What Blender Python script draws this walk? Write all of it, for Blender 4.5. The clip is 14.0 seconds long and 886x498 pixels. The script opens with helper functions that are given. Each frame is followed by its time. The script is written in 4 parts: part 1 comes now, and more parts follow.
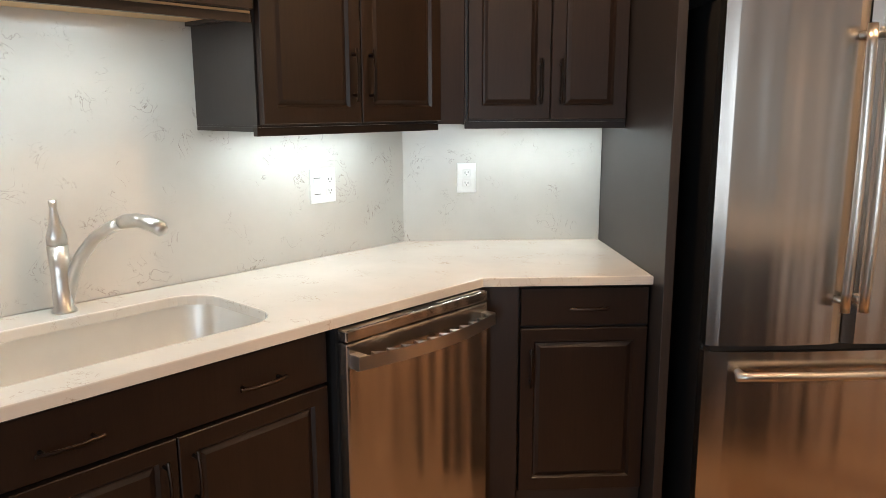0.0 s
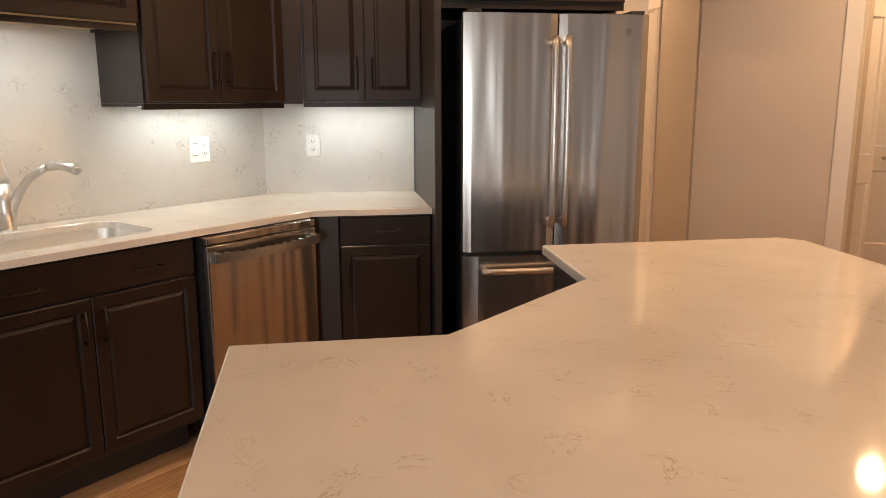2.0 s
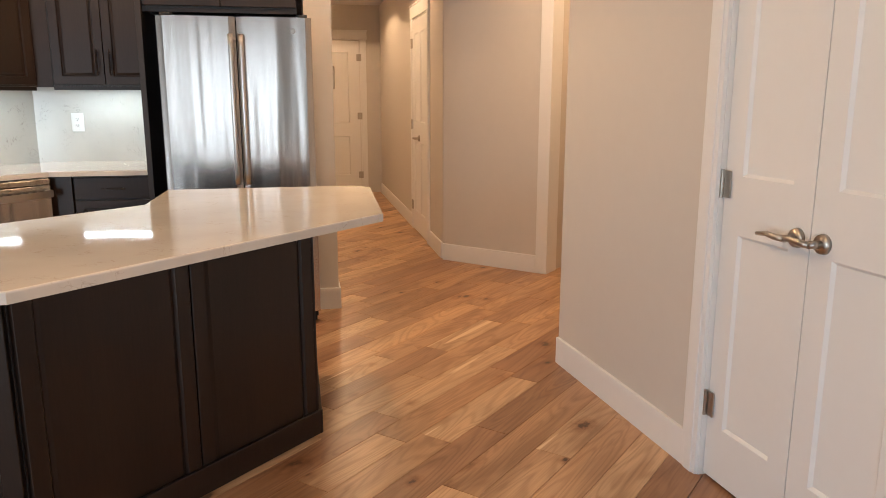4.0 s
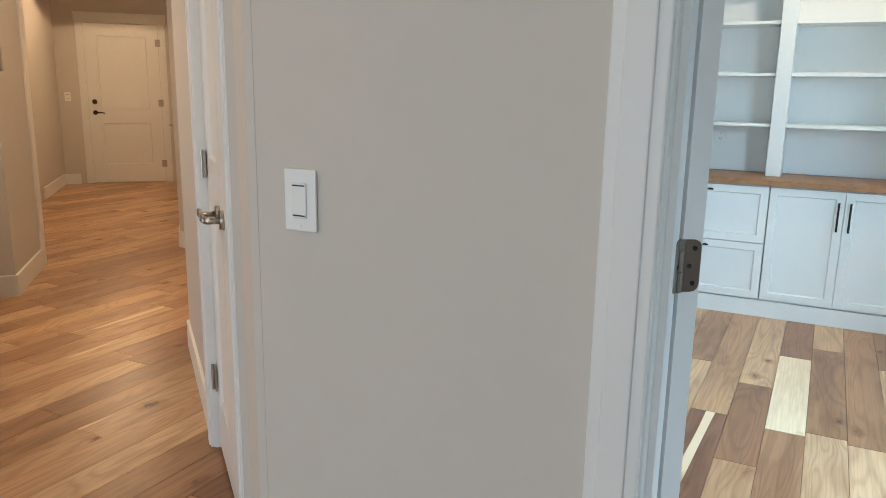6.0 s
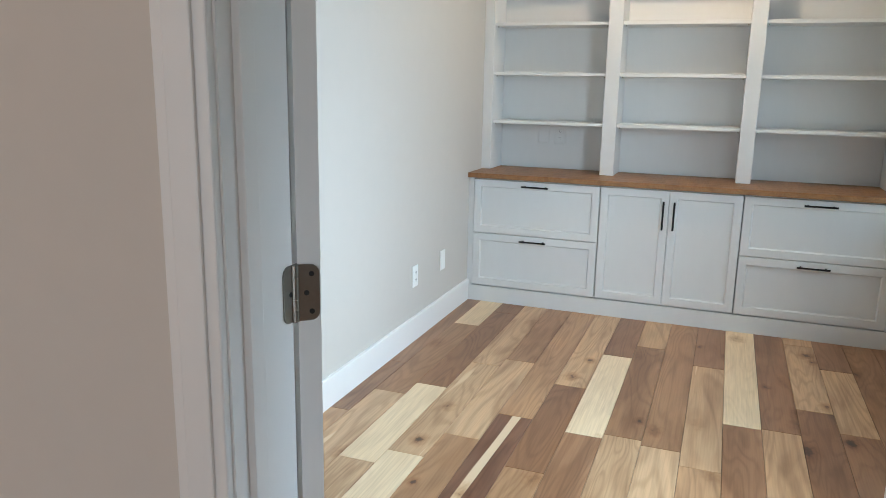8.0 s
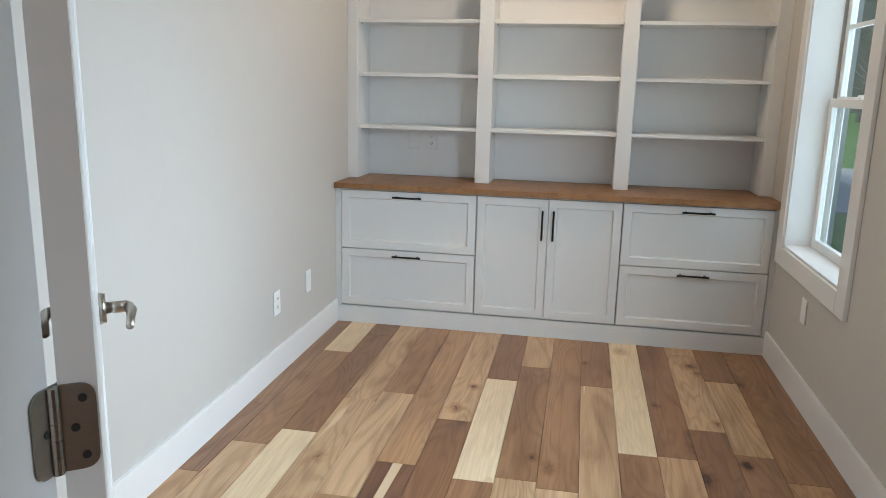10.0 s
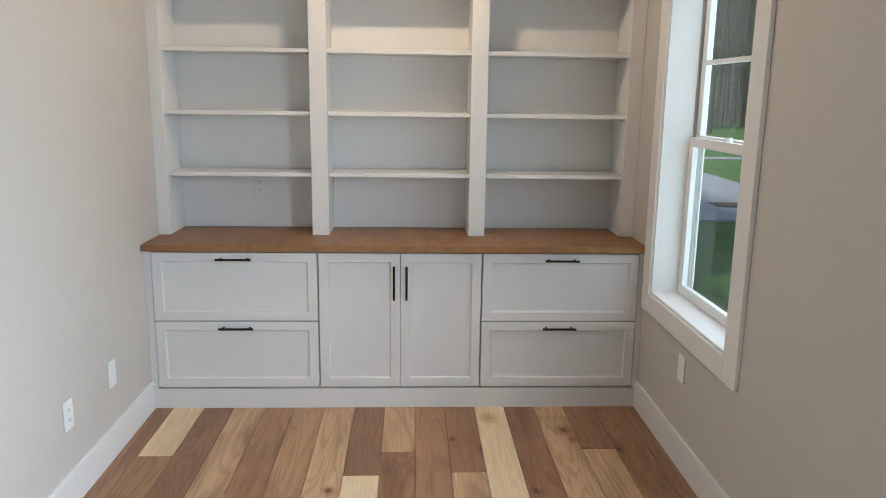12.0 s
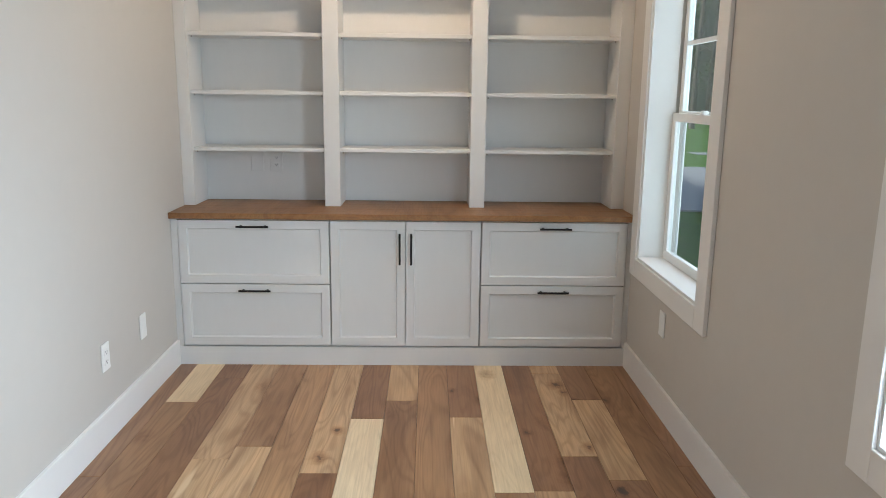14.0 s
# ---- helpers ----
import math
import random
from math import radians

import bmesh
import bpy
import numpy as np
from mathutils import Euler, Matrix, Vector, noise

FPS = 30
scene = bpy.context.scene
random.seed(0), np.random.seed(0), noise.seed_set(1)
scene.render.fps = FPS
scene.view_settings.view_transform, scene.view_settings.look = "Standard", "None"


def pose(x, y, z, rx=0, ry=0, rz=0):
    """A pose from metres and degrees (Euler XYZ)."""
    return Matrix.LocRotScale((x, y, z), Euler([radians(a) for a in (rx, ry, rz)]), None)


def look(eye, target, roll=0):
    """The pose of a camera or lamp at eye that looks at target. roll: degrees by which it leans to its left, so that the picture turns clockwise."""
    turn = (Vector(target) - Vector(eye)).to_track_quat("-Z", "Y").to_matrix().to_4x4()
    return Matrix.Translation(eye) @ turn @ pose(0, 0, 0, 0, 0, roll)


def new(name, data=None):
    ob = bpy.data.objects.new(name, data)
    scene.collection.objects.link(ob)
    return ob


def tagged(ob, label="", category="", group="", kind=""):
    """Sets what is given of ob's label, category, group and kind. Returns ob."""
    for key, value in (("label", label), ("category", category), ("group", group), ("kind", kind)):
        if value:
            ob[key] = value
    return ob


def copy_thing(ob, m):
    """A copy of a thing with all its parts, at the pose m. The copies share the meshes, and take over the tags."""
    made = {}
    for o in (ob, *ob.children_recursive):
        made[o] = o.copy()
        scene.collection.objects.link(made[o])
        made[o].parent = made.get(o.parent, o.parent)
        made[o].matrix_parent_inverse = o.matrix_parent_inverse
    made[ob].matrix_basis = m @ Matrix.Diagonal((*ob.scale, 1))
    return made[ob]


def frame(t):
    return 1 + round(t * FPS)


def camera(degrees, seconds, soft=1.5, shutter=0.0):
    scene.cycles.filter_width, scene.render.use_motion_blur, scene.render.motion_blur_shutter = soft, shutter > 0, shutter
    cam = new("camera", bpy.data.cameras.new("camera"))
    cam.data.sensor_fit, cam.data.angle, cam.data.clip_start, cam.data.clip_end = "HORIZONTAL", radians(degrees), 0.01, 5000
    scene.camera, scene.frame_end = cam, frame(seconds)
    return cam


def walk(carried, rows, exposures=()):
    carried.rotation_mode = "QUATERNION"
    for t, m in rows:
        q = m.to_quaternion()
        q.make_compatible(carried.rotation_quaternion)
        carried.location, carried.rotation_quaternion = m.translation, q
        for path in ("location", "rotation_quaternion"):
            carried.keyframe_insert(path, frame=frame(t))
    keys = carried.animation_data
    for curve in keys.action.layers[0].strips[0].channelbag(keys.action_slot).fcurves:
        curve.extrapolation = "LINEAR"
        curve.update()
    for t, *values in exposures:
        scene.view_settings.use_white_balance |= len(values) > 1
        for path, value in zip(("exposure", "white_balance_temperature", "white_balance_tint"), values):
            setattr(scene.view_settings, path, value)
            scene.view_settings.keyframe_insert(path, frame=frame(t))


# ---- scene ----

cam = camera(61.5, 14.0, soft=0.8)
PATH = [
    (0, (-2.911, -4.911, 1.434), (-4.226, -3.451, 1.061), -0.2),
    (0.5, (-2.716, -5.1, 1.402), (-3.912, -3.543, 1.022), -0.1),
    (1, (-2.476, -5.259, 1.393), (-3.648, -3.685, 1.009), 0.2),
    (1.5, (-2.232, -5.333, 1.39), (-3.395, -3.752, 1.001), 0.1),
    (2, (-1.93, -5.453, 1.387), (-3.087, -3.869, 0.998), -0.2),
    (2.5, (-1.575, -5.535, 1.37), (-2.721, -3.942, 0.981), -0.2),
    (3, (-1.1, -5.549, 1.364), (-2.244, -3.956, 0.972), -0.4),
    (3.2, (-0.912, -5.559, 1.36), (-2.042, -3.957, 0.965), -0.4),
    (5.3, (0.75, -4.911, 1.311), (-0.268, -3.242, 0.891), 0.7),
    (5.5, (0.862, -4.882, 1.318), (-0.127, -3.196, 0.896), 0.7),
    (6, (1.087, -4.709, 1.317), (0.199, -2.967, 0.893), 1.0),
    (6.5, (1.252, -4.543, 1.327), (0.463, -2.755, 0.9), 1.0),
    (7, (1.39, -4.456, 1.329), (0.658, -2.646, 0.898), 1.1),
    (7.2, (1.445, -4.436, 1.332), (0.728, -2.62, 0.901), 1.1),
    (9.3, (1.502, -4.3, 1.368), (0.97, -2.419, 0.942), 1.5),
    (9.5, (1.459, -4.244, 1.36), (0.987, -2.347, 0.936), 1.5),
    (10, (1.373, -4.037, 1.366), (1.021, -2.115, 0.94), 1.4),
    (10.5, (1.325, -3.805, 1.371), (1.081, -1.867, 0.944), 1.2),
    (11, (1.273, -3.624, 1.391), (1.162, -1.673, 0.966), 1.0),
    (11.5, (1.257, -3.513, 1.459), (1.281, -1.558, 1.042), 0.8),
    (12, (1.26, -3.48, 1.527), (1.347, -1.524, 1.121), 0.8),
    (12.5, (1.257, -3.513, 1.535), (1.352, -1.557, 1.128), 0.8),
    (13, (1.261, -3.596, 1.472), (1.353, -1.641, 1.063), 0.8),
    (13.5, (1.275, -3.681, 1.452), (1.351, -1.725, 1.044), 0.8),
    (14, (1.329, -3.802, 1.43), (1.369, -1.845, 1.023), 0.7),
]
walk(cam, [(t, look(eye, target, roll)) for t, eye, target, roll in PATH],
     [(0.0, 0.15, 5900, 6), (1.0, 0.15, 6600, 12), (1.5, 0.05, 6800, 14), (2.0, 0.0, 6600, 12), (2.5, 0.05, 5900, 8), (3.2, 0.08, 5900, 8), (5.3, 0.38, 5500, 0), (6.0, 0.05, 5450, -2), (6.5, -0.12, 5400, -2), (7.2, -0.2, 5700, 3), (9.5, -0.44, 6250, 9), (11.0, -0.46, 6400, 12), (14.0, -0.46, 6450, 12)])


# ---------------- world and lights ----------------
world = bpy.data.worlds.new("world")
scene.world = world
world.use_nodes = True
wn = world.node_tree
sky = wn.nodes.new("ShaderNodeTexSky")
sky.sky_type, sky.sun_disc = "NISHITA", False
sky.sun_elevation, sky.sun_rotation = radians(56), radians(105)
wn.links.new(sky.outputs[0], wn.nodes["Background"].inputs[0])
wn.nodes["Background"].inputs[1].default_value = 0.15

R45 = Matrix.Rotation(radians(45), 4, "Z")
IDENT = Matrix.Identity(4)
WARM = (1.0, 0.60, 0.31)
COOL = (0.80, 0.92, 1.0)


def KP(v, u, z=0.0):
    """A place in the kitchen's own axes (v along the fridge wall, u towards it) in the world."""
    return R45 @ Vector((v, u, z))


def lamp(name, kind, m, energy, color, **more):
    data = bpy.data.lights.new(name, kind)
    data.energy, data.color = energy, color
    if "size" in more:
        data.shape, data.size, data.size_y = "RECTANGLE", more["size"], more.get("size_y", more["size"])
    if "radius" in more:
        data.shadow_soft_size = more["radius"]
    if "angle" in more:
        data.angle = radians(more["angle"])
    ob = new(name, data)
    ob.matrix_world = m
    return ob


lamp("sun", "SUN", pose(0, 0, 10, 34, 0, -75), 4.0, (1.0, 0.96, 0.9), angle=12)

# ---------------- materials ----------------


def mat(name, color=(0.8, 0.8, 0.8), rough=0.5, metal=0.0, var=0.06, scale=6.0, bump=0.0, bscale=80.0, emit=0.0, coat=0.0, spec=0.5, stretch=(1, 1, 1)):
    """A surface with variation at two scales and an optional fine relief."""
    m = bpy.data.materials.new(name)
    m.use_nodes = True
    n, l = m.node_tree.nodes, m.node_tree.links
    b = n["Principled BSDF"]
    b.inputs["Roughness"].default_value, b.inputs["Metallic"].default_value = rough, metal
    b.inputs["Coat Weight"].default_value = coat
    b.inputs["Specular IOR Level"].default_value = spec
    tc, mp = n.new("ShaderNodeTexCoord"), n.new("ShaderNodeMapping")
    mp.inputs["Scale"].default_value = stretch
    l.new(tc.outputs["Object"], mp.inputs[0])
    n1, n2 = n.new("ShaderNodeTexNoise"), n.new("ShaderNodeTexNoise")
    n1.inputs["Scale"].default_value, n2.inputs["Scale"].default_value = scale * 0.25, scale * 5
    n1.inputs["Detail"].default_value = n2.inputs["Detail"].default_value = 4
    for k in (n1, n2):
        l.new(mp.outputs[0], k.inputs["Vector"])
    mx = n.new("ShaderNodeMix")
    l.new(n1.outputs[0], mx.inputs[2]), l.new(n2.outputs[0], mx.inputs[3])
    mx.inputs[0].default_value = 0.4
    rp = n.new("ShaderNodeValToRGB")
    rp.color_ramp.elements[0].position, rp.color_ramp.elements[1].position = 0.3, 0.7
    rp.color_ramp.elements[0].color = (*[c * (1 - var) for c in color], 1)
    rp.color_ramp.elements[1].color = (*[min(1, c * (1 + var)) for c in color], 1)
    l.new(mx.outputs[0], rp.inputs[0]), l.new(rp.outputs[0], b.inputs["Base Color"])
    if bump:
        n3, bp = n.new("ShaderNodeTexNoise"), n.new("ShaderNodeBump")
        n3.inputs["Scale"].default_value = bscale
        bp.inputs["Strength"].default_value, bp.inputs["Distance"].default_value = bump, 0.002
        l.new(mp.outputs[0], n3.inputs["Vector"]), l.new(n3.outputs[0], bp.inputs["Height"]), l.new(bp.outputs[0], b.inputs["Normal"])
    if emit:
        b.inputs["Emission Color"].default_value, b.inputs["Emission Strength"].default_value = (*color, 1), emit
    return m


def wood_mat(name, dark, mid, light, rough=0.42, per="object", knots=True, grain=1.0, sap=None):
    """Boards along y: tone by board, flowing figure, fine pores, pale sapwood bands and knots."""
    m = bpy.data.materials.new(name)
    m.use_nodes = True
    n, l = m.node_tree.nodes, m.node_tree.links
    b = n["Principled BSDF"]
    b.inputs["Roughness"].default_value = rough
    if per == "object":
        rnd = n.new("ShaderNodeObjectInfo").outputs["Random"]
    else:
        rnd = n.new("ShaderNodeNewGeometry").outputs["Random Per Island"]
    pos = n.new("ShaderNodeNewGeometry").outputs["Position"]
    mul = n.new("ShaderNodeVectorMath"); mul.operation = "MULTIPLY_ADD"
    comb = n.new("ShaderNodeCombineXYZ")
    sc = n.new("ShaderNodeMath"); sc.operation = "MULTIPLY"; sc.inputs[1].default_value = 37.0
    l.new(rnd, sc.inputs[0])
    for k in range(3):
        l.new(sc.outputs[0], comb.inputs[k])
    mul.inputs[1].default_value = (1, 1, 1)
    l.new(pos, mul.inputs[0]), l.new(comb.outputs[0], mul.inputs[2])

    def noise_at(vec, scale, detail=4, dist=0.0):
        mp = n.new("ShaderNodeMapping"); mp.inputs["Scale"].default_value = vec
        l.new(mul.outputs[0], mp.inputs[0])
        t = n.new("ShaderNodeTexNoise")
        t.inputs["Scale"].default_value, t.inputs["Detail"].default_value, t.inputs["Distortion"].default_value = scale, detail, dist
        l.new(mp.outputs[0], t.inputs["Vector"])
        return t.outputs[0]

    def calc(kind, a, c, d=None):
        x = n.new("ShaderNodeMath"); x.operation = kind
        for k, v in enumerate((a, c, d)):
            if v is None:
                continue
            if isinstance(v, (int, float)):
                x.inputs[k].default_value = v
            else:
                l.new(v, x.inputs[k])
        return x.outputs[0]

    def ramp(src, stops):
        r = n.new("ShaderNodeValToRGB")
        while len(r.color_ramp.elements) < len(stops):
            r.color_ramp.elements.new(0.5)
        for e, (p, c) in zip(r.color_ramp.elements, stops):
            e.position, e.color = p, (*c, 1)
        l.new(src, r.inputs[0])
        return r.outputs[0]

    def mix(kind, fac, a, c):
        x = n.new("ShaderNodeMix"); x.data_type, x.blend_type = "RGBA", kind
        if isinstance(fac, float):
            x.inputs[0].default_value = fac
        else:
            l.new(fac, x.inputs[0])
        l.new(a, x.inputs[6]), l.new(c, x.inputs[7])
        return x.outputs[2]

    tone = ramp(rnd, [(0.0, dark), (0.35, mid), (0.75, tuple((a + c) / 2 for a, c in zip(mid, light))), (1.0, light)])
    slow = noise_at((1, 0.13, 1), 5.5, 2, 0.6)
    rings = calc("MULTIPLY_ADD", calc("SINE", calc("MULTIPLY", slow, 95.0), 0.0), 0.5, 0.5)
    figure = ramp(rings, [(0.0, (0.80, 0.75, 0.70)), (0.45, (1.0, 1.0, 1.0)), (1.0, (1.06, 1.06, 1.05))])
    patch = ramp(noise_at((1, 0.2, 1), 7, 3, 0.8), [(0.34, (0.70, 0.63, 0.57)), (0.50, (1.0, 1.0, 1.0)), (0.66, (1.16, 1.14, 1.10))])
    fine = ramp(noise_at((1, 0.03, 1), 150, 3), [(0.30, (0.84, 0.81, 0.78)), (0.62, (1.05, 1.05, 1.05))])
    col = mix("MULTIPLY", 0.75 * grain, tone, figure)
    col = mix("MULTIPLY", 0.85 * grain, col, patch)
    col = mix("MULTIPLY", 0.75, col, fine)
    if sap:
        band = ramp(noise_at((1, 0.05, 1), 9, 2, 1.2), [(sap[0], (0, 0, 0)), (sap[0] + 0.02, (1, 1, 1))])
        pale = n.new("ShaderNodeRGB"); pale.outputs[0].default_value = (*sap[1], 1)
        col = mix("MIX", band, col, pale.outputs[0])
    if knots:
        mp = n.new("ShaderNodeMapping"); mp.inputs["Scale"].default_value = (5.2, 3.4, 0.0)
        l.new(mul.outputs[0], mp.inputs[0])
        vo = n.new("ShaderNodeTexVoronoi"); vo.inputs["Scale"].default_value = 1.0
        l.new(mp.outputs[0], vo.inputs["Vector"])
        split = n.new("ShaderNodeSeparateColor")
        l.new(vo.outputs["Color"], split.inputs[0])
        size = calc("MULTIPLY_ADD", split.outputs[0], 0.8, 0.38)
        wob = calc("ADD", calc("MULTIPLY", vo.outputs["Distance"], size), calc("MULTIPLY_ADD", noise_at((1, 0.6, 1), 50), 0.12, -0.06))
        wob = calc("ADD", wob, calc("GREATER_THAN", split.outputs[1], 0.86))
        kn = ramp(wob, [(0.02, (0.06, 0.03, 0.018)), (0.045, (0.20, 0.115, 0.07)), (0.058, (0.58, 0.45, 0.36)), (0.10, (0.84, 0.77, 0.70)), (0.15, (1, 1, 1))])
        col = mix("MULTIPLY", 0.92, col, kn)
    l.new(col, b.inputs["Base Color"])
    bp = n.new("ShaderNodeBump"); bp.inputs["Strength"].default_value, bp.inputs["Distance"].default_value = 0.12, 0.002
    l.new(noise_at((1, 0.05, 1), 90, 4), bp.inputs["Height"]), l.new(bp.outputs[0], b.inputs["Normal"])
    return m


def quartz_mat(name, base, vein, rough):
    m = bpy.data.materials.new(name)
    m.use_nodes = True
    n, l = m.node_tree.nodes, m.node_tree.links
    b = n["Principled BSDF"]
    b.inputs["Roughness"].default_value = rough
    b.inputs["Coat Weight"].default_value, b.inputs["Coat Roughness"].default_value = 0.3, 0.05
    pos = n.new("ShaderNodeNewGeometry").outputs["Position"]
    w = n.new("ShaderNodeTexNoise"); w.inputs["Scale"].default_value = 13; w.inputs["Detail"].default_value = 6; w.inputs["Distortion"].default_value = 2.2
    l.new(pos, w.inputs["Vector"])
    v = n.new("ShaderNodeValToRGB")
    e = v.color_ramp.elements
    e[0].position, e[0].color = 0.485, (0, 0, 0, 1)
    e[1].position, e[1].color = 0.515, (0, 0, 0, 1)
    k = e.new(0.5); k.color = (1, 1, 1, 1)
    l.new(w.outputs[0], v.inputs[0])
    p = n.new("ShaderNodeTexNoise"); p.inputs["Scale"].default_value = 10; p.inputs["Detail"].default_value = 3
    l.new(pos, p.inputs["Vector"])
    pr = n.new("ShaderNodeValToRGB"); pr.color_ramp.elements[0].position, pr.color_ramp.elements[1].position = 0.54, 0.64
    l.new(p.outputs[0], pr.inputs[0])
    mm = n.new("ShaderNodeMath"); mm.operation = "MULTIPLY"
    l.new(v.outputs[0], mm.inputs[0]), l.new(pr.outputs[0], mm.inputs[1])
    cl = n.new("ShaderNodeTexNoise"); cl.inputs["Scale"].default_value = 3.5; cl.inputs["Detail"].default_value = 5
    l.new(pos, cl.inputs["Vector"])
    cr = n.new("ShaderNodeValToRGB")
    cr.color_ramp.elements[0].position, cr.color_ramp.elements[1].position = 0.3, 0.7
    cr.color_ramp.elements[0].color = (*[c * 0.92 for c in base], 1)
    cr.color_ramp.elements[1].color = (*[min(1, c * 1.05) for c in base], 1)
    l.new(cl.outputs[0], cr.inputs[0])
    x = n.new("ShaderNodeMix"); x.data_type = "RGBA"
    l.new(mm.outputs[0], x.inputs[0]), l.new(cr.outputs[0], x.inputs[6])
    x.inputs[7].default_value = (*vein, 1)
    l.new(x.outputs[2], b.inputs["Base Color"])
    return m


def steel_mat(name, color, rough, along, wave=0.0):
    """Brushed steel; wave gives the sheet a slow unevenness across its width."""
    m = mat(name, color, rough, 1.0, 0.03, 4.0, 0.04, 240.0, stretch=along)
    n, l = m.node_tree.nodes, m.node_tree.links
    b = n["Principled BSDF"]
    tg = n.new("ShaderNodeTangent")
    tg.direction_type, tg.axis = "RADIAL", "Z"
    b.inputs["Anisotropic"].default_value = 0.6
    l.new(tg.outputs[0], b.inputs["Tangent"])
    if wave:
        tc, mp, nz, bp = n.new("ShaderNodeTexCoord"), n.new("ShaderNodeMapping"), n.new("ShaderNodeTexNoise"), n.new("ShaderNodeBump")
        mp.inputs["Scale"].default_value = (1, 1, 0.06)
        nz.inputs["Scale"].default_value, nz.inputs["Detail"].default_value = 9.0, 1.0
        bp.inputs["Strength"].default_value, bp.inputs["Distance"].default_value = 1.0, wave
        l.new(tc.outputs["Object"], mp.inputs[0]), l.new(mp.outputs[0], nz.inputs["Vector"]), l.new(nz.outputs[0], bp.inputs["Height"])
        l.new(b.inputs["Normal"].links[0].from_socket, bp.inputs["Normal"])
        l.new(bp.outputs[0], b.inputs["Normal"])
    return m


def glass_mat(name):
    m = bpy.data.materials.new(name)
    m.use_nodes = True
    n, l = m.node_tree.nodes, m.node_tree.links
    t, g, x = n.new("ShaderNodeBsdfTransparent"), n.new("ShaderNodeBsdfGlossy"), n.new("ShaderNodeMixShader")
    g.inputs["Roughness"].default_value = 0.02
    t.inputs[0].default_value = (0.93, 0.97, 0.96, 1)
    x.inputs[0].default_value = 0.06
    l.new(t.outputs[0], x.inputs[1]), l.new(g.outputs[0], x.inputs[2]), l.new(x.outputs[0], n["Material Output"].inputs[0])
    return m


WALL = mat("wall_paint", (0.62, 0.575, 0.52), 0.75, var=0.02, scale=3, bump=0.05, bscale=300)
OFFICE_WALL = mat("office_wall_paint", (0.565, 0.533, 0.49), 0.75, var=0.02, scale=3, bump=0.05, bscale=300)
CEIL = mat("ceiling_paint", (0.8, 0.78, 0.75), 0.9, var=0.02, scale=3, bump=0.06, bscale=200)
TRIM = mat("trim_paint", (0.80, 0.79, 0.77), 0.38, var=0.015, scale=5, bump=0.02, bscale=60)
WHITE_CAB = mat("white_cabinet_paint", (0.72, 0.715, 0.70), 0.4, var=0.02, scale=5, bump=0.03, bscale=120, stretch=(1, 1, 0.3))
ESPRESSO = mat("espresso_stained_wood", (0.019, 0.0105, 0.0068), 0.38, var=0.35, scale=9, bump=0.10, bscale=160, coat=0.04, spec=0.38, stretch=(3, 3, 0.25))
ESPRESSO_SIDE = mat("espresso_side_panel", (0.028, 0.022, 0.0195), 0.42, var=0.15, scale=7, bump=0.08, bscale=140, coat=0.05, spec=0.4, stretch=(3, 3, 0.3))
BLACK = mat("black_metal", (0.012, 0.011, 0.010), 0.42, 0.6, 0.2)
DARKGAP = mat("dark_plastic", (0.012, 0.012, 0.013), 0.55, var=0.2)
BRONZE = mat("dark_bronze_metal", (0.055, 0.042, 0.034), 0.32, 1.0, 0.15)
NICKEL = mat("satin_nickel", (0.46, 0.42, 0.37), 0.3, 1.0, 0.05)
HINGE = mat("aged_satin_nickel", (0.30, 0.28, 0.25), 0.36, 1.0, 0.12, 20.0)
PLASTIC = mat("white_plastic", (0.84, 0.84, 0.82), 0.35, var=0.02)
STEEL = steel_mat("brushed_steel", (0.51, 0.48, 0.45), 0.26, (1, 1, 0.02), wave=0.018)
STEEL_H = steel_mat("brushed_steel_handle", (0.62, 0.59, 0.55), 0.30, (0.1, 0.1, 1))
SINK = mat("sink_steel", (0.80, 0.78, 0.74), 0.34, 0.75, 0.05, 4.0, 0.04, 240.0, stretch=(0.05, 1, 1))
QUARTZ = quartz_mat("quartz_top", (0.72, 0.68, 0.62), (0.50, 0.42, 0.34), 0.06)
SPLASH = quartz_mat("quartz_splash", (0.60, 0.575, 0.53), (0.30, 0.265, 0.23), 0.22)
MAPLE = mat("maple_underside", (0.60, 0.42, 0.22), 0.5, var=0.1, stretch=(1, 0.1, 1))
OAKTOP = wood_mat("oak_worktop", (0.23, 0.108, 0.038), (0.28, 0.135, 0.050), (0.33, 0.17, 0.07), 0.4, "island", False, 0.7)
PLANK = wood_mat("hickory_plank", (0.31, 0.165, 0.082), (0.41, 0.235, 0.120), (0.53, 0.33, 0.18), 0.34)
PLANK_REST = wood_mat("hickory_planks_far", (0.33, 0.18, 0.088), (0.45, 0.265, 0.138), (0.60, 0.39, 0.22), 0.36, "island")
PLANK_TAN = wood_mat("tan_hickory_plank", (0.48, 0.305, 0.17), (0.53, 0.345, 0.195), (0.58, 0.385, 0.225), 0.36, sap=(0.66, (0.72, 0.54, 0.34)))
PLANK_PALE = wood_mat("pale_hickory_plank", (0.74, 0.56, 0.35), (0.77, 0.595, 0.38), (0.80, 0.63, 0.42), 0.36, grain=0.3)
PLANK_DARK = wood_mat("dark_hickory_plank", (0.24, 0.118, 0.058), (0.285, 0.147, 0.074), (0.34, 0.183, 0.095), 0.34)
PLANK_HEART = wood_mat("heartwood_streaked_plank", (0.17, 0.08, 0.045), (0.19, 0.09, 0.05), (0.21, 0.10, 0.058), 0.36, sap=(0.53, (0.70, 0.52, 0.33)))
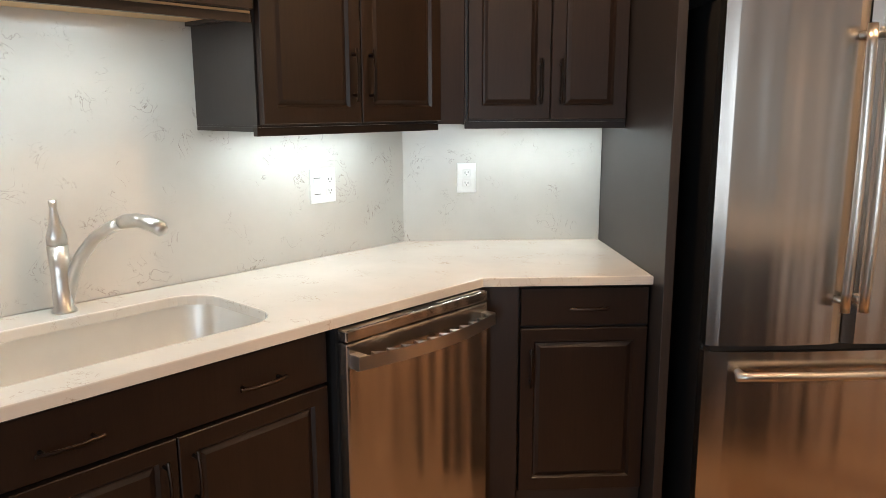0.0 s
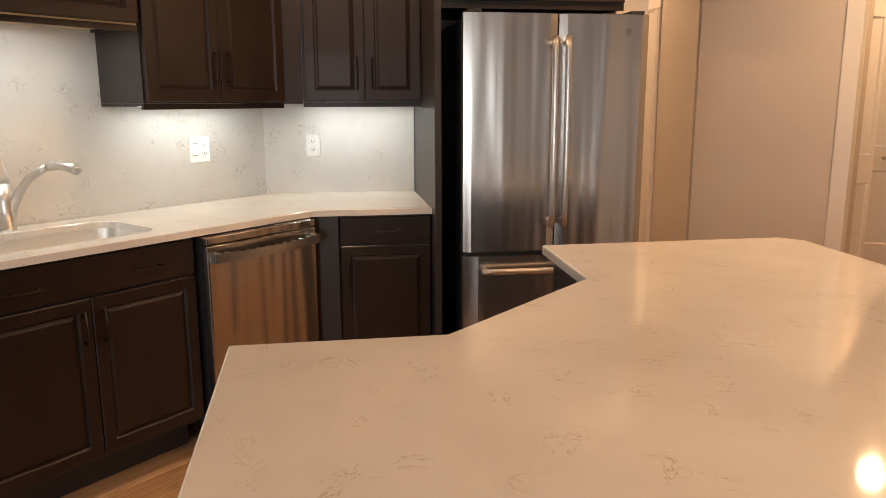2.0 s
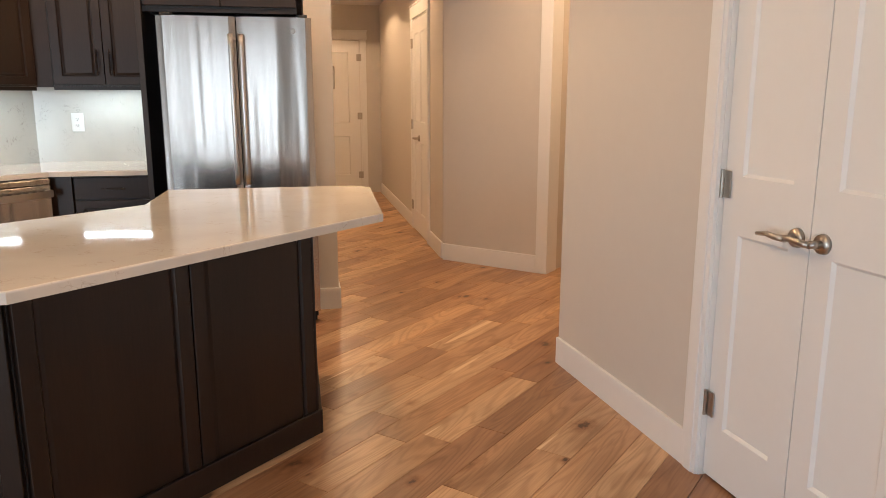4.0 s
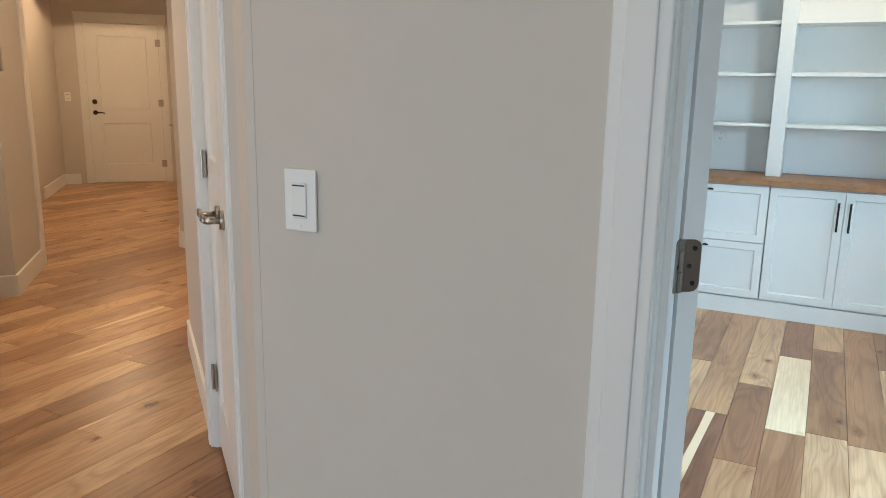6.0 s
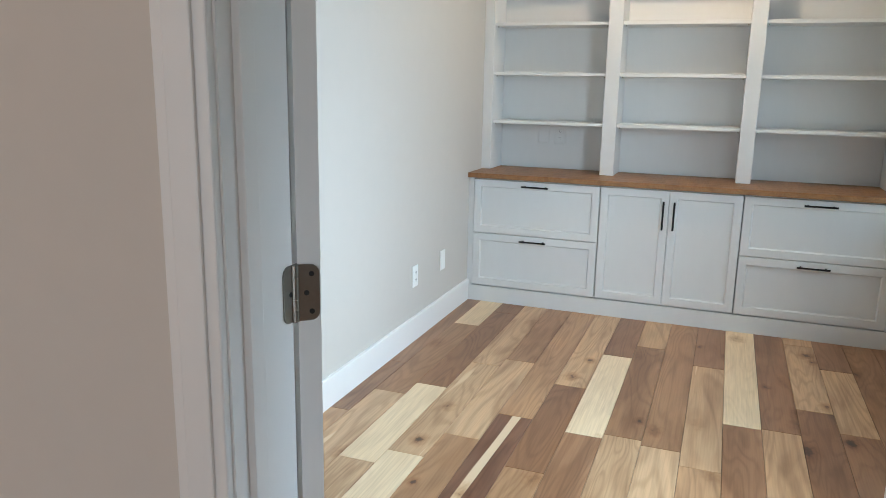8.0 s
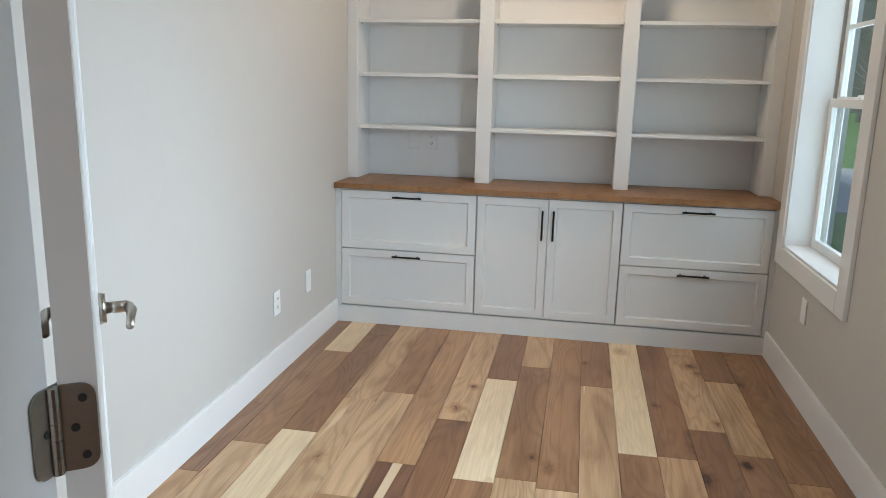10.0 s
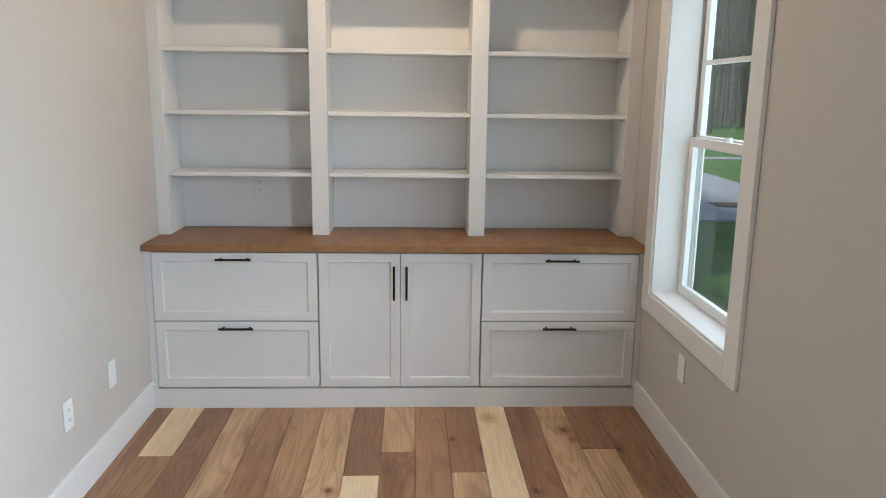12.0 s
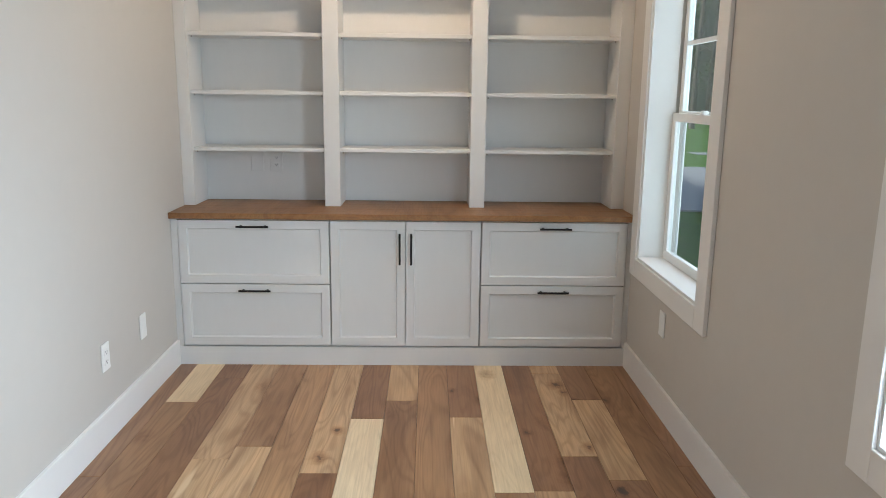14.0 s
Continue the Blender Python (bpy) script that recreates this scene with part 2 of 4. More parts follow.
SUBFLOOR = mat("subfloor", (0.06, 0.035, 0.02), 0.8, var=0.2)
LED = mat("led_strip", (0.92, 0.97, 1.0), 0.5, emit=5.0)
BULB = mat("lamp_lens", (1.0, 0.82, 0.58), 0.5, emit=14.0)
VINYL = mat("white_vinyl", (0.82, 0.83, 0.82), 0.35, var=0.015)
GLASS = glass_mat("window_glass")
GRASS = mat("lawn_grass", (0.10, 0.20, 0.05), 0.9, var=0.4, scale=14, bump=0.6, bscale=30)
PAVE = mat("driveway_paving", (0.36, 0.38, 0.40), 0.85, var=0.12, scale=5, bump=0.3, bscale=40)
BARK = mat("bark", (0.24, 0.21, 0.185), 0.9, var=0.3, bump=0.5, bscale=25)
LEAF = mat("spring_leaves", (0.11, 0.17, 0.05), 0.7, var=0.35)
WOODS = mat("far_woods", (0.27, 0.26, 0.22), 0.95, var=0.45, scale=1.2, stretch=(1, 1, 0.12))
SIDING = mat("blue_grey_siding", (0.42, 0.47, 0.50), 0.6, var=0.05, scale=5)
MULCH = mat("mulch_bed", (0.12, 0.10, 0.085), 0.95, var=0.4, scale=20, bump=0.8, bscale=40)

# ---------------- mesh helpers ----------------


def box(bm, x0, x1, y0, y1, z0, z1, bevel=0.0):
    g = bmesh.ops.create_cube(bm, size=1.0, matrix=Matrix.Translation(((x0 + x1) / 2, (y0 + y1) / 2, (z0 + z1) / 2)) @ Matrix.Diagonal((abs(x1 - x0), abs(y1 - y0), abs(z1 - z0), 1)))
    if bevel:
        es = {e for v in g["verts"] for e in v.link_edges}
        bmesh.ops.bevel(bm, geom=list(es), offset=bevel, segments=2, profile=0.5, affect="EDGES")
    return bm


def abox(*a, bevel=0.0):
    return box(bmesh.new(), *a, bevel=bevel)


def rod(bm, a, b, r, r2=None, n=14):
    a, b = Vector(a), Vector(b)
    q = (b - a).to_track_quat("Z", "Y").to_matrix().to_4x4()
    bmesh.ops.create_cone(bm, cap_ends=True, segments=n, radius1=r, radius2=r if r2 is None else r2, depth=(b - a).length, matrix=Matrix.Translation((a + b) / 2) @ q)
    return bm


def tube(bm, pts, rads, n=14):
    """A round tube through points, with a radius at each."""
    pts = [Vector(p) for p in pts]
    rings = []
    for i, p in enumerate(pts):
        d = (pts[min(i + 1, len(pts) - 1)] - pts[max(i - 1, 0)]).normalized()
        s = d.cross(Vector((0.13, 0.97, 0.21))).normalized()
        t = d.cross(s)
        rings.append([bm.verts.new(p + rads[i] * (math.cos(k * 2 * math.pi / n) * s + math.sin(k * 2 * math.pi / n) * t)) for k in range(n)])
    for a, b in zip(rings, rings[1:]):
        for k in range(n):
            bm.faces.new((a[k], a[(k + 1) % n], b[(k + 1) % n], b[k]))
    bm.faces.new(rings[0][::-1]), bm.faces.new(rings[-1])
    bmesh.ops.recalc_face_normals(bm, faces=bm.faces[:])
    return bm


def slab(outline, z0, z1, hole=None, bevel=0.004):
    """A flat slab from an outline, with an optional hole."""
    bm = bmesh.new()
    edges = []
    for ring in [outline] + ([hole] if hole else []):
        vs = [bm.verts.new((x, y, z0)) for x, y in ring]
        edges += [bm.edges.new((vs[i], vs[(i + 1) % len(vs)])) for i in range(len(vs))]
    bmesh.ops.triangle_fill(bm, edges=edges, use_beauty=True, use_dissolve=False)
    faces = bm.faces[:]
    up = bmesh.ops.extrude_face_region(bm, geom=faces)
    bmesh.ops.translate(bm, verts=[v for v in up["geom"] if isinstance(v, bmesh.types.BMVert)], vec=(0, 0, z1 - z0))
    bmesh.ops.recalc_face_normals(bm, faces=bm.faces[:])
    if bevel:
        sharp = [e for e in bm.edges if len(e.link_faces) == 2 and e.calc_face_angle(0) > 1.0 and all(abs(v.co.z - z1) < 1e-5 for v in e.verts)]
        bmesh.ops.bevel(bm, geom=sharp, offset=bevel, segments=2, profile=0.5, affect="EDGES")
    return bm


def link(name, bm, material, smooth=True):
    me = bpy.data.meshes.new(name)
    bm.to_mesh(me)
    bm.free()
    me.materials.append(material)
    if smooth:
        me.shade_auto_smooth(angle=radians(35)) if hasattr(me, "shade_auto_smooth") else [setattr(p, "use_smooth", False) for p in me.polygons]
    return new(name, me)


def part(name, bm, material, parent, label="", smooth=False):
    ob = link(name, bm, material, False)
    if smooth:
        for p in ob.data.polygons:
            p.use_smooth = True
    ob.parent = parent
    return tagged(ob, label) if label else ob


def thing(name, label, category, m=IDENT, group="", kind=""):
    ob = new(name)
    ob.empty_display_size = 0.1
    ob.matrix_world = m
    return tagged(ob, label, category, group, kind)


def struct(name, bm, material, label="", category="", m=IDENT):
    ob = link(name, bm, material, False)
    ob.matrix_world = m
    return tagged(ob, label or name.replace("_", " "), category or name.split("_")[0], kind="structure")


def front(x0, x1, z0, z1, y=0.0, t=0.02, stile=0.055, depth=0.010, raised=False):
    """A framed cabinet front, facing -y, with a recessed or raised centre panel."""
    bm = abox(x0, x1, y, y + t, z0, z1)
    f = min(bm.faces, key=lambda q: q.calc_center_median().y)
    outer = [e for e in f.edges]
    bmesh.ops.inset_individual(bm, faces=[f], thickness=0.003, depth=0.002)
    if stile:
        bmesh.ops.inset_individual(bm, faces=[f], thickness=stile, depth=0)
        bmesh.ops.inset_individual(bm, faces=[f], thickness=0.009, depth=-depth)
        if raised:
            bmesh.ops.inset_individual(bm, faces=[f], thickness=0.007, depth=0.001)
            bmesh.ops.inset_individual(bm, faces=[f], thickness=0.014, depth=0.005)
    return bm


def pull(x, z, length, upright, y=0.0, r=0.005, out=0.03, bow=0.0):
    """A bar pull on two posts, in front of the plane y."""
    bm = bmesh.new()
    d = Vector((0, 0, 1)) if upright else Vector((1, 0, 0))
    c = Vector((x, y, z))
    n = 7
    pts = [c + d * length * (i / (n - 1) - 0.5) + Vector((0, -out - bow * math.cos((i / (n - 1) - 0.5) * math.pi), 0)) for i in range(n)]
    tube(bm, pts, [r] * n, 8)
    for s in (-0.38, 0.38):
        rod(bm, c + d * length * s + Vector((0, 0.001, 0)), c + d * length * s + Vector((0, -out, 0)), r * 1.1, n=8)
    return bm

# ---------------- structure ----------------
CEIL_Z = 2.5


def wall(name, a, b, thick, z0=0.0, z1=CEIL_Z, material=WALL, label="greige painted drywall wall"):
    """A wall from a to b, its face on the line and its thickness to the right of it."""
    a, b = Vector((*a, 0)), Vector((*b, 0))
    d = b - a
    m = Matrix.Translation(a) @ Matrix.Rotation(math.atan2(d.y, d.x), 4, "Z")
    return struct(name, abox(0, d.length, -thick, 0, z0, z1), material, label, "wall", m)


def base(a, b, name="baseboard", h=0.135, t=0.014):
    """A baseboard from a to b, standing out to the left of the line."""
    a, b = Vector((*a, 0)), Vector((*b, 0))
    d = b - a
    m = Matrix.Translation(a) @ Matrix.Rotation(math.atan2(d.y, d.x), 4, "Z")
    bm = abox(0, d.length, 0.0, t, 0, h)
    top = [e for e in bm.edges if all(v.co.z > h - 1e-4 and v.co.y > t - 1e-4 for v in e.verts)]
    bmesh.ops.bevel(bm, geom=top, offset=0.009, segments=2, profile=0.7, affect="EDGES")
    return struct(name, bm, TRIM, "white painted wooden baseboard", "baseboard", m)


def k2(v, u):
    p = KP(v, u)
    return (p.x, p.y)


COR = (0.122, -3.607)     # corner of the closet wall and the office wall
WC = (-1.718, -2.05)      # corner of the closet wall and the corridor
DX0, DX1 = 0.885, 1.705  # office doorway
DOOR_H = 2.05

struct("floor", abox(-12, 2.57, -10, 9, -0.12, -0.012), SUBFLOOR, "dark subfloor under hickory planks", "floor")
struct("floor_living", abox(2.571, 6.1, -10, -3.44, -0.12, -0.012), SUBFLOOR, "dark subfloor of the living space", "floor")
struct("ceiling_living", abox(2.561, 6.2, -10, -3.44, CEIL_Z, CEIL_Z + 0.15), CEIL, "flat white ceiling of the living space", "ceiling")
struct("ceiling", abox(-12, 2.56, -10, 9, CEIL_Z, CEIL_Z + 0.15), CEIL, "flat white painted ceiling", "ceiling")

# office
wall("wall_office_left", (0.0, 0.62), (0.0, -3.44), 0.10, material=OFFICE_WALL)
wall("wall_office_back", (2.42, 0.5), (0.0, 0.5), 0.12, material=OFFICE_WALL)
struct("wall_office_front", abox(0.10, DX0 - 0.02, -3.606, -3.452, 0, CEIL_Z), WALL, "greige wall beside the office doorway", "wall")
struct("wall_office_front_right", abox(DX1 + 0.02, 6.0, -3.606, -3.452, 0, CEIL_Z), WALL, "greige wall beside the office doorway", "wall")
struct("wall_office_header", abox(DX0 - 0.02, DX1 + 0.02, -3.606, -3.452, DOOR_H + 0.02, CEIL_Z), WALL, "greige wall over the office doorway", "wall")
WY = [(-0.985, -0.120), (-3.05, -2.19)]  # the two windows along the office's outer wall
WZ0, WZ1 = 0.62, 2.05
for i, (y0, y1) in enumerate([(-3.44, WY[1][0]), (WY[1][1], WY[0][0]), (WY[0][1], 0.62)]):
    struct(f"wall_outer_{i + 1}", abox(2.40, 2.58, y0, y1, 0, CEIL_Z), OFFICE_WALL, "cream painted outer wall of the office", "wall")
for i, (y0, y1) in enumerate(WY):
    struct(f"wall_under_window_{i + 1}", abox(2.40, 2.58, y0, y1, 0, WZ0), OFFICE_WALL, "cream painted wall under a window", "wall")
    struct(f"wall_over_window_{i + 1}", abox(2.40, 2.58, y0, y1, WZ1, CEIL_Z), OFFICE_WALL, "cream painted wall over a window", "wall")

# closet wall, corridor, hall, kitchen
CL = Vector((COR[0] - WC[0], COR[1] - WC[1], 0))
CLEN = CL.length
CM = Matrix.Translation((WC[0], WC[1], 0)) @ Matrix.Rotation(math.atan2(CL.y, CL.x), 4, "Z")
C0, C1 = 1.20, 2.00      # closet doorway along that wall
struct("wall_closet_1", abox(0, C0 - 0.02, 0, 0.12, 0, CEIL_Z), WALL, "greige wall beside the closet door", "wall", CM)
struct("wall_closet_2", abox(C1 + 0.02, CLEN, 0, 0.12, 0, CEIL_Z), WALL, "greige wall beside the closet door", "wall", CM)
struct("wall_closet_3", abox(C0 - 0.02, C1 + 0.02, 0, 0.12, DOOR_H + 0.02, CEIL_Z), WALL, "greige wall over the closet door", "wall", CM)
wall("wall_corridor_right", (WC[0], 3.0), (WC[0] + 0.0, WC[1] + 0.10), -0.12)
YC = (-3.55, -0.36)      # corner of the hall and the corridor stub
wall("wall_corridor_stub", (-2.62, YC[1]), YC, 0.14)
wall("wall_corridor_left_1", (-2.62, 3.0), (-2.62, 1.72), 0.12)
wall("wall_corridor_left_2", (-2.62, 0.12), (-2.62, YC[1] + 0.14), 0.12)
wall("wall_corridor_left_3", (-2.62, 1.72), (-2.62, 0.12), 0.12, z0=DOOR_H + 0.02, label="greige wall over the linen closet opening")
wall("wall_linen_closet", (-3.02, 1.9), (-3.02, 0.3), 0.05, label="plain back wall of the linen closet")
wall("wall_corridor_end", (-1.59, 2.2), (-2.74, 2.2), 0.12)
HV = (YC[0] + YC[1]) * math.sqrt(0.5)
wall("wall_hall_right", k2(HV, 2.29), k2(HV, 6.62), 0.10)
wall("wall_entry", k2(HV + 0.2, 6.68), k2(-4.4, 6.68), 0.12)
wall("wall_hall_left_far", k2(-4.28, 6.7), k2(-4.28, 1.60), 0.12)
struct("wall_fridge_side", abox(-3.86, -3.70, 0.97, 1.85, 0, CEIL_Z), WALL, "greige wall end beside the refrigerator", "wall", R45)
struct("wall_kitchen_back", abox(-5.75, -3.86, 1.51, 1.65, 0, CEIL_Z), WALL, "kitchen wall behind the refrigerator", "wall", R45)
struct("wall_sink", abox(-5.12, -4.985, -10, -2.80, 0, CEIL_Z), WALL, "kitchen wall behind the sink", "wall")
struct("wall_hall_link", abox(-4.40, -3.86, 1.655, 1.78, 0, CEIL_Z), WALL, "greige hall wall behind the kitchen", "wall", R45)
# living space behind the camera
struct("wall_living_far", abox(6.0, 6.15, -10, -3.44, 0, CEIL_Z), WALL, "plain wall of the living space", "wall")
for i, (x0, x1) in enumerate([(-5.12, -2.6), (-1.4, 1.2), (2.4, 6.0)]):
    struct(f"wall_living_{i + 1}", abox(x0, x1, -9.1, -8.95, 0, CEIL_Z), WALL, "plain wall of the living space", "wall")
for i, (x0, x1) in enumerate([(-2.6, -1.4), (1.2, 2.4)]):
    struct(f"wall_living_top_{i + 1}", abox(x0, x1, -9.1, -8.95, 2.15, CEIL_Z), WALL, "plain wall over a glazed opening", "wall")
    lamp("window_daylight", "AREA", look(((x0 + x1) / 2, -8.93, 1.1), ((x0 + x1) / 2, 0, 1.0)), 52, (0.90, 0.95, 1.0), size=1.2, size_y=2.0)
lamp("office_daylight", "AREA", look((2.62, -0.55, 1.34), (0, -0.55, 1.2)), 12, (0.76, 0.89, 1.0), size=0.8, size_y=1.45)
lamp("office_daylight", "AREA", look((2.62, -2.62, 1.34), (0, -1.35, 0.0)), 60, (0.69, 0.86, 1.0), size=0.8, size_y=1.45).data.spread = radians(115)

base((0.0, 0.0), (0.0, -3.44))
for a, b in [((2.40, 0.0), (2.40, -3.44)), ((COR[0], -3.607), (DX0 - 0.09, -3.607)), (YC, (-2.70, YC[1])),
             (k2(HV, 2.84), k2(HV, 2.29)), (k2(HV, 6.6), k2(HV, 3.87)), (k2(-3.86, 0.97), k2(-3.70, 0.97)), (k2(-3.70, 0.96), k2(-3.70, 1.76)),
             (k2(-4.28, 5.2), k2(-4.28, 6.6)), (k2(-4.28, 6.6), k2(-4.08, 6.6)), ((-2.62, 2.2), (-1.71, 2.2)), ((-2.62, 1.74), (-2.62, 2.2))]:
    a, b = Vector(a), Vector(b)
    base(tuple(b), tuple(a))
for s0, s1 in [(0.0, C0 - 0.09), (C1 + 0.09, CLEN)]:
    p, q = CM @ Vector((s0, 0, 0)), CM @ Vector((s1, 0, 0))
    base((q.x, q.y), (p.x, p.y))


def casing(name, m, x0, x1, h=DOOR_H, w=0.09, depth=0.13, both=False, head=0.11):
    """White trim round a doorway whose wall face is y=0 and which looks towards -y; the jamb goes back into the wall."""
    t = thing(name, "white painted door casing and jamb", "door casing", m, kind="structure")
    for a, b in ((x0 - w, x0 - 0.004), (x1 + 0.004, x1 + w)):
        bm = bmesh.new()
        box(bm, a, b, -0.016, 0, 0, h, 0.003)
        box(bm, a + 0.02, b - 0.02, -0.021, -0.012, 0, h, 0.003)
        part("side_casing", bm, TRIM, t)
    bm = bmesh.new()
    box(bm, x0 - w - 0.012, x1 + w + 0.012, -0.020, 0, h + 0.002, h + head, 0.003)
    box(bm, x0 - w - 0.022, x1 + w + 0.022, -0.028, 0, h + head, h + head + 0.018, 0.003)
    part("head_casing", bm, TRIM, t)
    bm = bmesh.new()
    box(bm, x0 - 0.019, x0, -0.002, depth, 0, h)
    box(bm, x0 - 0.012, x0 + 0.012, 0.03, 0.062, 0, h - 0.001, 0.002)
    part("jamb", bm, TRIM, t)
    bm = bmesh.new()
    box(bm, x1, x1 + 0.019, -0.002, depth, 0, h)
    box(bm, x1 - 0.012, x1 + 0.012, 0.03, 0.062, 0, h - 0.001, 0.002)
    part("jamb", bm, TRIM, t)
    part("head_jamb", abox(x0 - 0.018, x1 + 0.018, -0.001, depth, h - 0.001, h + 0.018), TRIM, t)
    return t


def lever(parent, x, z, y, side, flip=1, material=NICKEL):
    """A round rose with a lever, in front of (-1) or behind (+1) the leaf face y."""
    bm = bmesh.new()
    rod(bm, (x, y, z), (x, y + side * 0.012, z), 0.030, 0.027, 20)
    rod(bm, (x, y + side * 0.010, z), (x, y + side * 0.050, z), 0.011)
    tube(bm, [(x, y + side * 0.050, z), (x + flip * 0.03, y + side * 0.054, z), (x + flip * 0.07, y + side * 0.052, z + 0.003), (x + flip * 0.115, y + side * 0.048, z - 0.004)], [0.010, 0.010, 0.008, 0.007], 10)
    return part("lever_handle", bm, material, parent, "satin nickel lever handle", True)


def leaf(x0, x1, h, panels, t=0.035, z0=0.012):
    """A door leaf from y=0 back to y=t with sunk panels on both faces; panels: (x0, x1, z0, z1) as shares."""
    bm = bmesh.new()
    w = x1 - x0
    cells = [(x0 + a * w, x0 + b * w, c * h, d * h) for a, b, c, d in panels]
    xs = sorted({round(v, 5) for c in cells for v in c[:2]} | {x0, x1})
    zs = sorted({round(v, 5) for c in cells for v in c[2:]} | {z0, h})
    for y in (0.0, t):
        grid = [[bm.verts.new((x, y, z)) for z in zs] for x in xs]
        sunk = []
        for p in range(len(xs) - 1):
            for q in range(len(zs) - 1):
                ring = [grid[p][q], grid[p + 1][q], grid[p + 1][q + 1], grid[p][q + 1]]
                f = bm.faces.new(ring if y == 0 else ring[::-1])
                mx, mz = (xs[p] + xs[p + 1]) / 2, (zs[q] + zs[q + 1]) / 2
                if any(c[0] < mx < c[1] and c[2] < mz < c[3] for c in cells):
                    sunk.append(f)
        bm.normal_update()
        bmesh.ops.inset_region(bm, faces=sunk, thickness=0.004, depth=0.0, use_even_offset=True)
        bmesh.ops.inset_region(bm, faces=sunk, thickness=0.010, depth=-0.010, use_even_offset=True)
    for a, b in (((x0, z0), (x1, z0)), ((x1, z0), (x1, h)), ((x1, h), (x0, h)), ((x0, h), (x0, z0))):
        bm.faces.new([bm.verts.new(v) for v in ((a[0], 0, a[1]), (a[0], t, a[1]), (b[0], t, b[1]), (b[0], 0, b[1]))])
    return bm


def hinge(parent, x, y, z, name="hinge"):
    bm = abox(x - 0.036, x + 0.036, y - 0.004, y + 0.002, z - 0.045, z + 0.045, bevel=0.0015)
    rod(bm, (x, y - 0.008, z - 0.047), (x, y - 0.008, z + 0.047), 0.006, n=10)
    return part(name, bm, NICKEL, parent, "satin nickel butt hinge")


FOUR = [(0.14, 0.44, 0.53, 0.94), (0.56, 0.86, 0.53, 0.94), (0.14, 0.44, 0.10, 0.44), (0.56, 0.86, 0.10, 0.44)]
TWO = [(0.16, 0.84, 0.47, 0.93), (0.16, 0.84, 0.12, 0.385)]

# office doorway: its casing faces the living space
casing("office_door_casing", pose(0, -3.607, 0), DX0, DX1, depth=0.156)
od = thing("office_door", "white panelled interior door, standing wide open", "door", pose(DX0 + 0.034, -3.424, 0, 0, 0, 125.5), kind="structure")
part("door_leaf", leaf(0.0, 0.76, 2.03, FOUR), TRIM, od)
lever(od, 0.70, 0.95, 0.0, -1, -1)
lever(od, 0.70, 0.95, 0.035, 1, -1)


def hinge_plate(x, y0, y1, z, r=0.014, t=0.0025, h=0.090):
    """A hinge leaf across x, from the knuckle at y0 to rounded corners at y1."""
    bm = bmesh.new()
    k = 1 if y1 > y0 else -1
    ring = [(y0, z - h / 2), (y0, z + h / 2)]
    for a in range(5):
        g = radians(90 - 22.5 * a)
        ring.append((y1 - k * r + k * r * math.cos(g), z + h / 2 - r + r * math.sin(g)))
    for a in range(5):
        g = radians(-22.5 * a)
        ring.append((y1 - k * r + k * r * math.cos(g), z - h / 2 + r + r * math.sin(g)))
    f = bm.faces.new([bm.verts.new((x, y, zz)) for y, zz in ring])
    up = bmesh.ops.extrude_face_region(bm, geom=[f])
    bmesh.ops.translate(bm, verts=[v for v in up["geom"] if isinstance(v, bmesh.types.BMVert)], vec=(t, 0, 0))
    bmesh.ops.recalc_face_normals(bm, faces=bm.faces[:])
    return bm


for hz in (0.28, 1.032, 1.83):
    hl = part("hinge_leaf", hinge_plate(-0.0030, 0.036, 0.002, hz), HINGE, od, "satin nickel hinge leaf with rounded corners")
    for k in range(5):
        part("knuckle", rod(bmesh.new(), (-0.005, 0.040, hz - 0.045 + 0.018 * k), (-0.005, 0.040, hz - 0.0275 + 0.018 * k), 0.0062, n=12), HINGE, hl)
    for dy, dz in ((0.014, 0.030), (0.022, 0.0), (0.014, -0.030)):
        sc = part("screw", rod(bmesh.new(), (-0.003, dy, hz + dz), (-0.0042, dy, hz + dz), 0.0042, n=12), DARKGAP, hl)
    jh = thing("door_hinge_plate", "satin nickel hinge leaf on the white jamb", "hinge", pose(DX0, -3.438, hz))
    part("plate", hinge_plate(0.0002, 0.0, -0.040, 0.0), HINGE, jh)
    for dy, dz in ((-0.012, 0.030), (-0.022, 0.0), (-0.012, -0.030)):
        part("screw", rod(bmesh.new(), (0.0027, dy, dz), (0.0038, dy, dz), 0.0042, n=12), DARKGAP, jh)

# closet door in the slanted wall
casing("closet_door_casing", CM, C0, C1, depth=0.12)
cd = thing("closet_door", "closed white double closet door with two levers", "door", CM @ pose(0, 0.016, 0), kind="structure")
CC = (C0 + C1) / 2
NARROW = [(0.2, 0.8, 0.53, 0.94), (0.2, 0.8, 0.10, 0.44)]
for x0, x1, hx, lx, s in ((C0 + 0.004, CC - 0.002, C0 + 0.004, CC - 0.05, -1), (CC + 0.002, C1 - 0.004, C1 - 0.004, CC + 0.05, 1)):
    cleaf = part("door_leaf", leaf(x0, x1, 2.03, NARROW), TRIM, cd)
    lever(cleaf, lx, 0.93, 0.0, -1, -1)
    for hz in (0.28, 1.05, 1.82):
        hinge(cleaf, hx, -0.006, hz)

